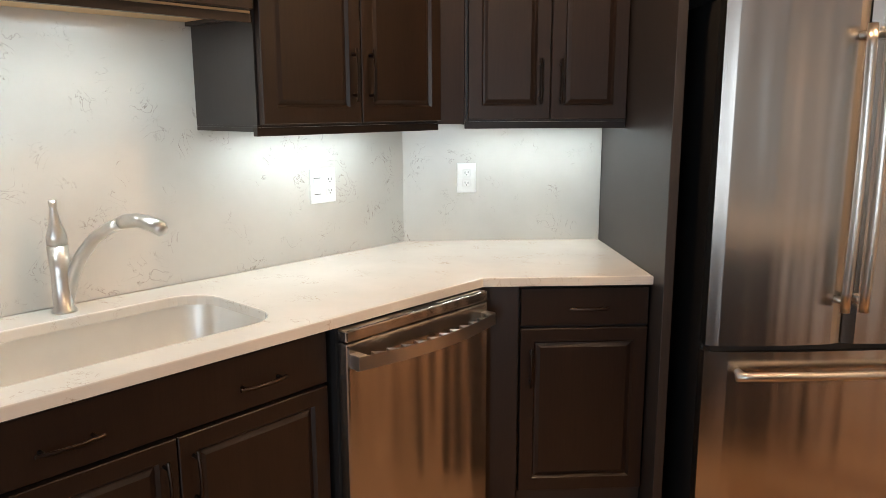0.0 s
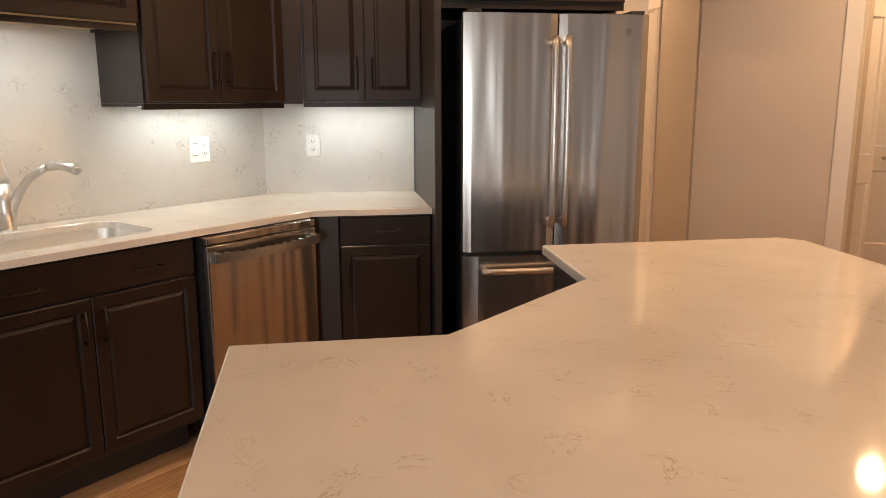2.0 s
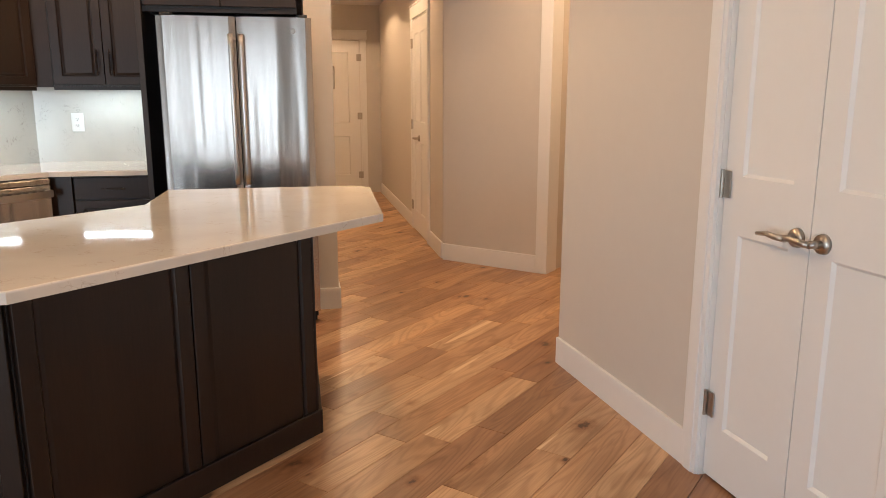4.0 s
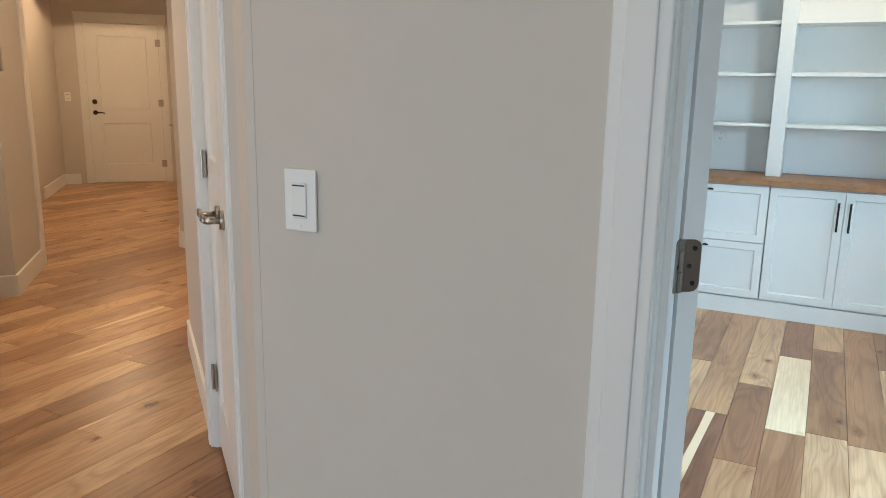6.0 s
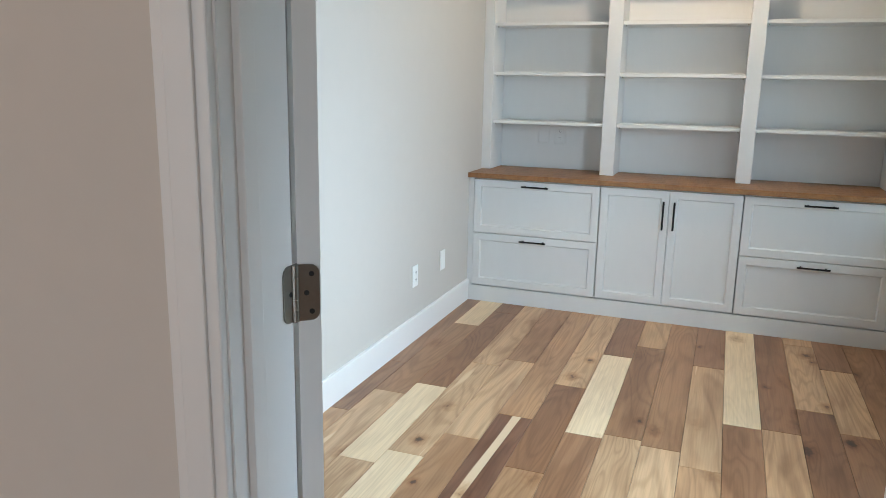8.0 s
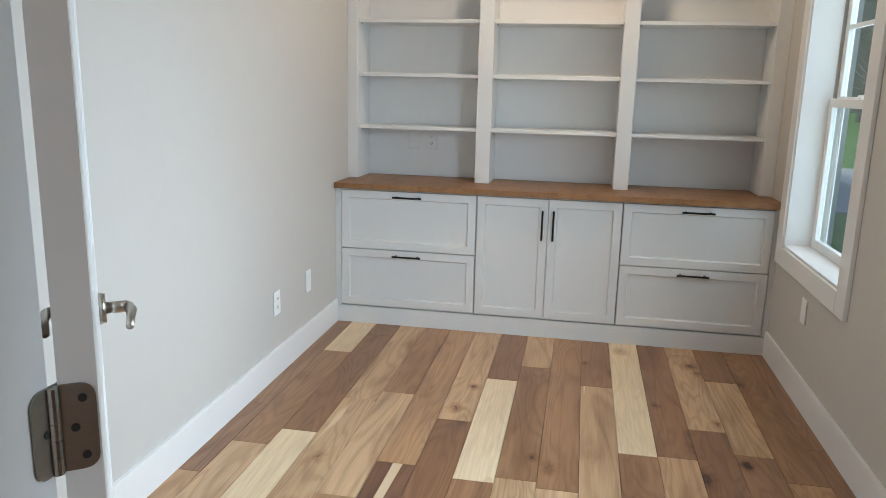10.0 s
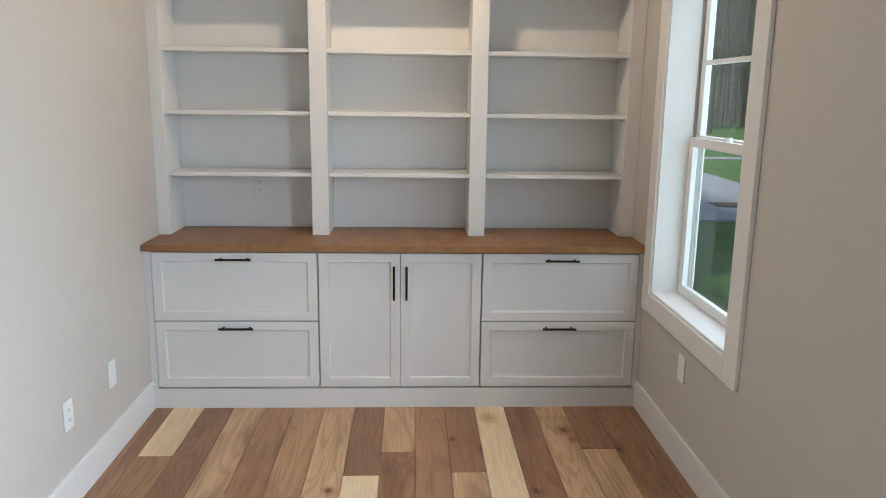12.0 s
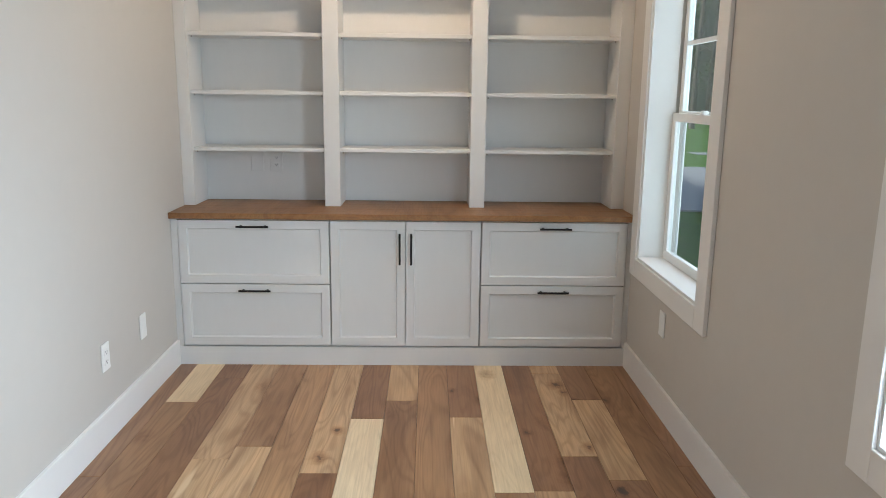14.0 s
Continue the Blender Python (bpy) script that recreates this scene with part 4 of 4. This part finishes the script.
p, q = Vector((-4.662, -2.99, 0)), KP(-5.32, 1.19)
d = q - p
f = part("panel", abox(0, d.length, 0, 0.02, 1.378, 2.44), ESPRESSO, cu)
f.matrix_world = Matrix.Translation(p) @ Matrix.Rotation(math.atan2(d.y, d.x), 4, "Z")
upper(R45 @ pose(0, 0.755, 0), -4.72, -3.90, 1.795, 0.74, [(-4.715, -4.312, []), (-4.308, -3.905, [])], "espresso-stained cabinet above the refrigerator")
plate("outlet_and_switch", pose(-4.973, -3.254, 1.167, 0, 0, 90), "combo", "white double wall plate on the quartz backsplash", w=0.112, h=0.122, gang=2)
plate("outlet", R45 @ pose(-5.286, 1.4995, 1.163), "outlet", "white duplex outlet on the quartz backsplash", w=0.074)


def led(name, m, length, power):
    t = thing(name, "slim white under-cabinet light strip", "cabinet light", m)
    part("housing", abox(-length / 2, length / 2, -0.012, 0.012, 0.004, 0.014), PLASTIC, t)
    part("diffuser", abox(-length / 2 + 0.005, length / 2 - 0.005, -0.009, 0.009, 0.001, 0.0039), LED, t)
    lamp("cabinet_light_beam", "AREA", m @ pose(0, 0, -0.003), power, (0.92, 1.0, 0.96), size=length - 0.02, size_y=0.02)


led("under_cabinet_light", pose(-4.84, -3.36, 1.367, 0, 0, 90), 0.56, 1.8)
led("under_cabinet_light", R45 @ pose(-5.03, 1.34, 1.371), 0.50, 1.6)
led("under_cabinet_light", pose(-4.715, -4.40, 1.668, 0, 0, 90), 1.1, 4.2)

# refrigerator
fr = thing("refrigerator", "stainless steel French-door refrigerator with bottom freezer", "refrigerator", R45)
F0, F1, FU = -4.640, -3.826, 0.65


def bowed(x0, x1, z0, z1, bulge=0.010, t=0.065, n=12):
    bm = bmesh.new()
    prof = []
    for i in range(n + 1):
        s = i / n
        edge = 0.010 * (max(0, 1 - s / 0.05) ** 2 + max(0, 1 - (1 - s) / 0.05) ** 2)
        prof.append((x0 + (x1 - x0) * s, FU + bulge * (2 * s - 1) ** 2 + edge))
    prof += [(x1, FU + t), (x0, FU + t)]
    lo = [bm.verts.new((x, y, z0)) for x, y in prof]
    hi = [bm.verts.new((x, y, z1)) for x, y in prof]
    k = len(prof)
    for i in range(k):
        bm.faces.new((lo[i], lo[(i + 1) % k], hi[(i + 1) % k], hi[i]))
    bm.faces.new(lo[::-1]), bm.faces.new(hi)
    bmesh.ops.recalc_face_normals(bm, faces=bm.faces[:])
    return bm


def bar_handle(a, b, out):
    a, b, o = Vector(a), Vector(b), Vector((0, -out, 0))
    n = 15
    bm = tube(bmesh.new(), [a + (b - a) * i / (n - 1) + o * (0.82 + 0.18 * math.sin(math.pi * i / (n - 1))) for i in range(n)], [0.0135] * n, 14)
    for p in (a + (b - a) * 0.035, b - (b - a) * 0.035):
        rod(bm, p, p + o * 0.86, 0.011)
    return bm


part("cabinet_body", abox(F0 + 0.012, F1 - 0.012, FU + 0.075, 1.44, 0.03, 1.735, bevel=0.004), DARKGAP, fr, "black painted cabinet body")
part("base_grille", abox(F0 + 0.02, F1 - 0.02, FU + 0.05, FU + 0.08, 0.012, 0.075), DARKGAP, fr, "black base grille")
FC = -4.229
dl = part("left_door", bowed(F0, FC - 0.003, 0.735, 1.748), STEEL, fr, "brushed stainless steel door")
dr = part("right_door", bowed(FC + 0.003, F1, 0.735, 1.748), STEEL, fr, "brushed stainless steel door")
fz = part("freezer_drawer", bowed(F0, F1, 0.075, 0.715, 0.014), STEEL, fr, "brushed stainless steel freezer drawer")
part("handle", bar_handle((FC - 0.028, FU + 0.008, 0.845), (FC - 0.028, FU + 0.008, 1.655), 0.055), STEEL_H, dl, "tubular steel handle", True)
part("handle", bar_handle((FC + 0.028, FU + 0.008, 0.845), (FC + 0.028, FU + 0.008, 1.655), 0.055), STEEL_H, dr, "tubular steel handle", True)
part("handle", bar_handle((F0 + 0.075, FU + 0.006, 0.655), (F1 - 0.075, FU + 0.006, 0.655), 0.055), STEEL_H, fz, "tubular steel handle", True)
part("badge", rod(bmesh.new(), (F1 - 0.10, FU + 0.008, 1.675), (F1 - 0.10, FU + 0.001, 1.675), 0.014, n=20), NICKEL, dr, "round grey metal badge")
for hx in (F0 + 0.05, F1 - 0.05):
    part("hinge_cover", abox(hx - 0.03, hx + 0.03, FU + 0.02, FU + 0.16, 1.749, 1.765, bevel=0.004), DARKGAP, fr)
part("gasket", abox(F0 + 0.015, F1 - 0.015, FU + 0.02, FU + 0.07, 0.716, 0.734), DARKGAP, fr)

# island
isl = [(-3.60, -0.20), (-3.66, -0.125), (-4.515, -0.125), (-4.53, -0.60), (-4.985, -1.03), (-5.425, -1.03), (-5.41, -1.93), (-4.575, -1.93), (-3.635, -0.99)]
tagged(link("island_worktop", slab(isl, 0.884, 0.914, bevel=0.005), QUARTZ, False), "pale polished quartz island worktop with angled corners", "worktop").matrix_world = R45
it = thing("kitchen_island", "espresso-stained kitchen island with panelled back", "kitchen island", R45)
core = [(-3.91, -0.17), (-4.47, -0.17), (-4.50, -0.62), (-4.965, -1.07), (-5.36, -1.07), (-5.36, -1.60), (-4.70, -1.60), (-3.91, -0.81)]
part("body", slab(core, 0.10, 0.883, bevel=0), ESPRESSO_SIDE, it)
toe = [(-4.03, -0.23), (-4.42, -0.23), (-4.45, -0.66), (-4.95, -1.13), (-5.30, -1.13), (-5.30, -1.55), (-4.74, -1.55), (-4.03, -0.84)]
part("toe_base", slab(toe, 0.0, 0.099, bevel=0), ESPRESSO_SIDE, it)


def panel_run(a, b, count, z0=0.015, z1=0.882, name="back_panel", foot=True):
    a, b = Vector((*a, 0)), Vector((*b, 0))
    d = b - a
    m = Matrix.Translation(a) @ Matrix.Rotation(math.atan2(d.y, d.x), 4, "Z")
    w = d.length / count
    for i in range(count):
        f = part(name, front(i * w + 0.003, (i + 1) * w - 0.003, z0, z1, y=-0.021, stile=0.07, raised=True), ESPRESSO, it)
        f.matrix_basis = m
    if foot:
        f = part("base_moulding", abox(-0.02, d.length + 0.02, -0.035, -0.0225, 0.0, 0.10, bevel=0.003), ESPRESSO, it)
        f.matrix_basis = m


panel_run((-5.36, -1.60), (-4.70, -1.60), 2)
panel_run((-4.70, -1.60), (-3.91, -0.81), 2)
panel_run((-3.91, -0.81), (-3.91, -0.17), 1)
# drawer and door on the inner side of the island
p, q = Vector((-4.47, -0.175, 0)), Vector((-4.50, -0.615, 0))
d = q - p
m = Matrix.Translation(p) @ Matrix.Rotation(math.atan2(d.y, d.x), 4, "Z")
for kind, z0, z1 in (("drawer_front", 0.75, 0.876), ("door", 0.13, 0.742)):
    f = part(kind, front(0.01, d.length - 0.01, z0, z1, y=-0.021, stile=0.058 if kind == "door" else 0.0, raised=kind == "door"), ESPRESSO, it)
    f.matrix_basis = m
    part("handle", pull(d.length / 2 if kind != "door" else d.length - 0.05, 0.808 if kind != "door" else 0.63, 0.13, kind == "door", y=-0.021, r=0.0048, out=0.022, bow=0.008), BRONZE, f, "dark bronze bow pull")

# ceiling lights
def downlight(x, y, power, color=WARM):
    t = thing("recessed_light", "round white recessed ceiling light, lit warm", "ceiling light", pose(x, y, CEIL_Z), "recessed lights")
    part("trim_ring", rod(bmesh.new(), (0, 0, -0.001), (0, 0, -0.008), 0.085, 0.078, 28), TRIM, t)
    part("lens", rod(bmesh.new(), (0, 0, -0.0085), (0, 0, -0.011), 0.045, 0.042, 24), BULB, t)
    lamp("recessed_light_beam", "SPOT", pose(x, y, CEIL_Z - 0.02), power, color, radius=0.05).data.spot_size = radians(150)


# the light at (-4.30, -2.25) is added out of view, to light the fridge
for v, u in ((-5.10, 0.40), (-4.30, -2.25), (-3.7, 0.0), (-3.5, 3.4), (-3.5, 5.3)):
    p = KP(v, u)
    downlight(p.x, p.y, 64)
for x, y in ((-2.15, 0.6), (-2.26, -1.0)):
    downlight(x, y, 56)
downlight(1.2, -0.36, 60, (1.0, 0.77, 0.54))

# ---------------- outdoors ----------------
struct("ground", abox(2.7, 400, -300, 300, -0.55, -0.35), GRASS, "mown green lawn", "ground")
struct("driveway", slab([(4.2, 8.0), (9.5, 7.2), (40, 4.0), (40, 9.0), (11.5, 10.2), (8.6, 12.3), (8.7, 15.0), (4.2, 16.5)], -0.349, -0.32, bevel=0), PAVE, "pale grey paved driveway", "driveway")
struct("mulch_bed", slab([(6.6, 9.1), (9.0, 8.9), (9.0, 9.35), (6.6, 9.6)], -0.319, -0.30, bevel=0), MULCH, "strip of gravel in the driveway", "ground")


def tree(seed, x, y, h, leafy):
    rng = random.Random(seed)
    t = thing("tree", "tall bare woodland tree with thin branches" if not leafy else "woodland tree with fresh green leaves", "tree", pose(x, y, -0.35, 0, 0, rng.uniform(0, 360)), "woodland edge")
    bm = bmesh.new()
    tube(bm, [(0, 0, 0), (0.05, 0.02, h * 0.3), (rng.uniform(-0.2, 0.2), 0.1, h * 0.65), (rng.uniform(-0.3, 0.3), 0.2, h)], [0.19, 0.14, 0.09, 0.02], 7)
    limbs = []
    for i in range(16):
        z = h * rng.uniform(0.10, 0.95)
        a, ln = rng.uniform(0, 6.28), rng.uniform(0.8, 2.4)
        e = Vector((math.cos(a) * ln, math.sin(a) * ln, z + ln * rng.uniform(0.1, 0.8)))
        tube(bm, [(0, 0, z), (e.x * 0.5, e.y * 0.5, z + (e.z - z) * 0.35), e], [0.04, 0.028, 0.008], 5)
        limbs.append((z, e))
    part("trunk", bm, BARK, t)
    if leafy:
        vs, fs = [], []
        for z, e in limbs:
            for k in range(45):
                p = Vector((0, 0, z)).lerp(e, rng.uniform(0.4, 1.1)) + Vector([rng.gauss(0, 0.35) for _ in range(3)])
                s = rng.uniform(0.05, 0.12)
                q = Euler((rng.uniform(0, 6), rng.uniform(0, 6), 0)).to_matrix()
                i0 = len(vs)
                vs += [p + q @ Vector(c) * s for c in ((-1, 0, 0), (0, -0.6, 0), (1, 0, 0), (0, 0.6, 0))]
                fs.append((i0, i0 + 1, i0 + 2, i0 + 3))
        me = bpy.data.meshes.new("crown")
        me.from_pydata(vs, [], fs)
        me.materials.append(LEAF)
        c = new("crown", me)
        c.parent = t
    return t


protos = [tree(k, 24 + 2 * k, 30 + 3 * k, 11 + k, k % 2 == 1) for k in range(5)]
rng = random.Random(4)
for i in range(150):
    x, y = 14 + rng.uniform(0, 55), 46 + rng.uniform(0, 18) - 0.30 * (i % 40)
    copy_thing(protos[i % 5], pose(x, y, -0.35, 0, 0, rng.uniform(0, 360)))

struct("backdrop", abox(-20, 140, 82, 83, -0.35, 15), WOODS, "far grey-brown woods with some green", "woods")
struct("footpath", slab([(9.8, 19.6), (40, 17.4), (40, 18.2), (9.8, 20.5)], -0.349, -0.33, bevel=0), PAVE, "pale footpath across the lawn", "path")


def house_wing(x0, x1, y0, y1, z0, z1):
    """A clapboard wing of the house, seen through the office window."""
    t = thing("house_wing", "house wing clad in pale blue-grey clapboard", "house wing", pose(0, 0, z0), kind="structure")
    part("wall", abox(x0, x1, y0, y1, 0, z1 - z0), SIDING, t)
    part("roof", abox(x0 - 0.1, x1 + 0.35, y0 - 0.35, y1 + 0.3, z1 - z0 + 0.002, z1 - z0 + 0.2), BARK, t, "grey shingled eave")
    part("corner_board", abox(x1 - 0.10, x1 + 0.012, y0 - 0.03, y0 - 0.001, 0, z1 - z0 - 0.002), VINYL, t, "white corner board")
    bm = bmesh.new()
    vs = [bm.verts.new(v) for x in (x0, x1 - 0.101) for v in ((x, y0 - 0.022, 0.0), (x, y0 - 0.001, 0.0), (x, y0 - 0.001, 0.118), (x, y0 - 0.006, 0.118))]
    for q in ((0, 1, 2, 3), (7, 6, 5, 4), (0, 4, 5, 1), (1, 5, 6, 2), (2, 6, 7, 3), (3, 7, 4, 0)):
        bm.faces.new([vs[k] for k in q])
    bmesh.ops.recalc_face_normals(bm, faces=bm.faces[:])
    me = bpy.data.meshes.new("clapboard")
    bm.to_mesh(me), bm.free()
    me.materials.append(SIDING)
    for k in range(int((z1 - z0) / 0.12)):
        ob = new("clapboard", me)
        ob.location = (0, 0, 0.12 * k)
        ob.parent = t


house_wing(2.72, 3.9, 4.0, 14.0, -0.35, 3.6)

# ---------------- floor planks ----------------
PW, PT = 0.148, 0.012
X0 = 1.58 - 75 * PW
fixed = {64: [(-1.2, 0.0, PLANK_DARK)],
         65: [(-0.50, 0.0, PLANK_PALE), (-1.55, -0.50, PLANK)],
         66: [(-0.20, 0.0, PLANK_DARK), (-1.41, -0.20, PLANK_DARK)],
         67: [(-1.06, 0.0, PLANK_TAN), (-2.05, -1.06, PLANK_TAN), (-2.95, -2.05, PLANK_PALE)],
         68: [(-0.95, 0.0, PLANK), (-1.84, -0.95, PLANK_TAN)],
         69: [(-1.58, 0.0, PLANK), (-2.50, -1.58, PLANK_HEART)],
         70: [(-1.17, 0.0, PLANK_TAN), (-2.00, -1.17, PLANK_DARK)],
         71: [(-0.68, 0.0, PLANK_DARK), (-1.64, -0.68, PLANK_PALE)],
         72: [(-0.48, 0.0, PLANK_TAN), (-1.60, -0.48, PLANK)],
         73: [(-1.64, 0.0, PLANK), (-2.50, -1.64, PLANK_TAN)],
         74: [(-0.66, 0.0, PLANK_DARK), (-1.75, -0.66, PLANK_TAN)],
         75: [(-1.31, 0.0, PLANK_PALE), (-2.30, -1.31, PLANK_DARK)],
         76: [(-1.30, 0.0, PLANK_DARK)],
         77: [(-0.12, 0.0, PLANK), (-1.03, -0.12, PLANK_TAN), (-2.0, -1.03, PLANK_DARK)],
         78: [(-0.46, 0.0, PLANK_DARK), (-1.22, -0.46, PLANK_TAN), (-2.2, -1.22, PLANK_DARK)],
         79: [(-1.40, 0.0, PLANK)],
         80: [(-1.11, 0.0, PLANK_DARK)]}
floor_ob = bpy.data.objects["floor"]
shared = {}


def plank_mesh(w, ln):
    key = (round(w, 3), round(ln, 2))
    if key not in shared:
        bm = abox(0.0006, w - 0.0006, 0.0006, key[1] - 0.0006, -PT, 0.0)
        top = [e for e in bm.edges if all(v.co.z > -1e-5 for v in e.verts)]
        bmesh.ops.bevel(bm, geom=top, offset=0.0014, segments=1, affect="EDGES")
        me = bpy.data.meshes.new("plank")
        bm.to_mesh(me)
        bm.free()
        shared[key] = me
    return shared[key]


variants = {}


def lay(i, y0, y1, material):
    me = plank_mesh(PW, y1 - y0)
    if material is not PLANK or not me.materials:
        key = (me.name, material.name)
        if me.materials and me.materials[0] is not material:
            if key not in variants:
                c = me.copy()
                c.materials.clear()
                c.materials.append(material)
                variants[key] = c
            me = variants[key]
        elif not me.materials:
            me.materials.append(material)
    elif me.materials[0] is not material:
        key = (me.name, material.name)
        if key not in variants:
            c = me.copy()
            c.materials.clear()
            c.materials.append(material)
            variants[key] = c
        me = variants[key]
    ob = new("plank", me)
    ob.location = (X0 + i * PW, y0, 0)
    ob.parent = floor_ob


rng = random.Random(11)
LENS = [0.45, 0.6, 0.75, 0.9, 1.05, 1.2]
rest_v, rest_f = [], []
singles = 0
for i in range(0, 110):
    x = X0 + i * PW
    office = 0.0 - PW < x < 2.4
    y = 0.0 if office else (-3.5 if x > 2.3 else 7.5 + rng.uniform(0, 1))
    done = fixed.get(i, []) if office else []
    for y0, y1, m in done:
        lay(i, y0, y1, m)
        singles += 1
    if done:
        y = min(q[0] for q in done)
    while y > -9.0:
        ln = rng.choice(LENS)
        if office and y - ln < -3.5 < y:
            ln = LENS[2]
        near = (office and y > -3.7) or (-3.6 < x < 0.0 and -3.2 < y < 0.2 and x + y > -5.6)
        if near and singles < 300:
            r = rng.random()
            lay(i, y - ln, y, (PLANK_PALE if office else PLANK_TAN) if r > 0.95 else PLANK_TAN if r > 0.8 else PLANK_DARK if r < 0.2 else PLANK)
            singles += 1
        else:
            a, b, c, d, k, o = x + 0.0008, x + PW - 0.0008, y - ln + 0.0008, y - 0.0008, len(rest_v), 0.0013
            rest_v += [(a, c, -PT), (b, c, -PT), (b, d, -PT), (a, d, -PT), (a, c, -o), (b, c, -o), (b, d, -o), (a, d, -o), (a + o, c + o, 0), (b - o, c + o, 0), (b - o, d - o, 0), (a + o, d - o, 0)]
            rest_f += [(k + 8, k + 9, k + 10, k + 11)]
            for p in (0, 4):
                for j in range(4):
                    rest_f.append((k + p + j, k + p + (j + 1) % 4, k + p + 4 + (j + 1) % 4, k + p + 4 + j))
        y -= ln
me = bpy.data.meshes.new("plank_field")
me.from_pydata(rest_v, [], rest_f)
me.materials.append(PLANK_REST)
ob = new("plank_field", me)
ob.parent = floor_ob
tagged(ob, "hickory floor planks with knots", kind="stuff")
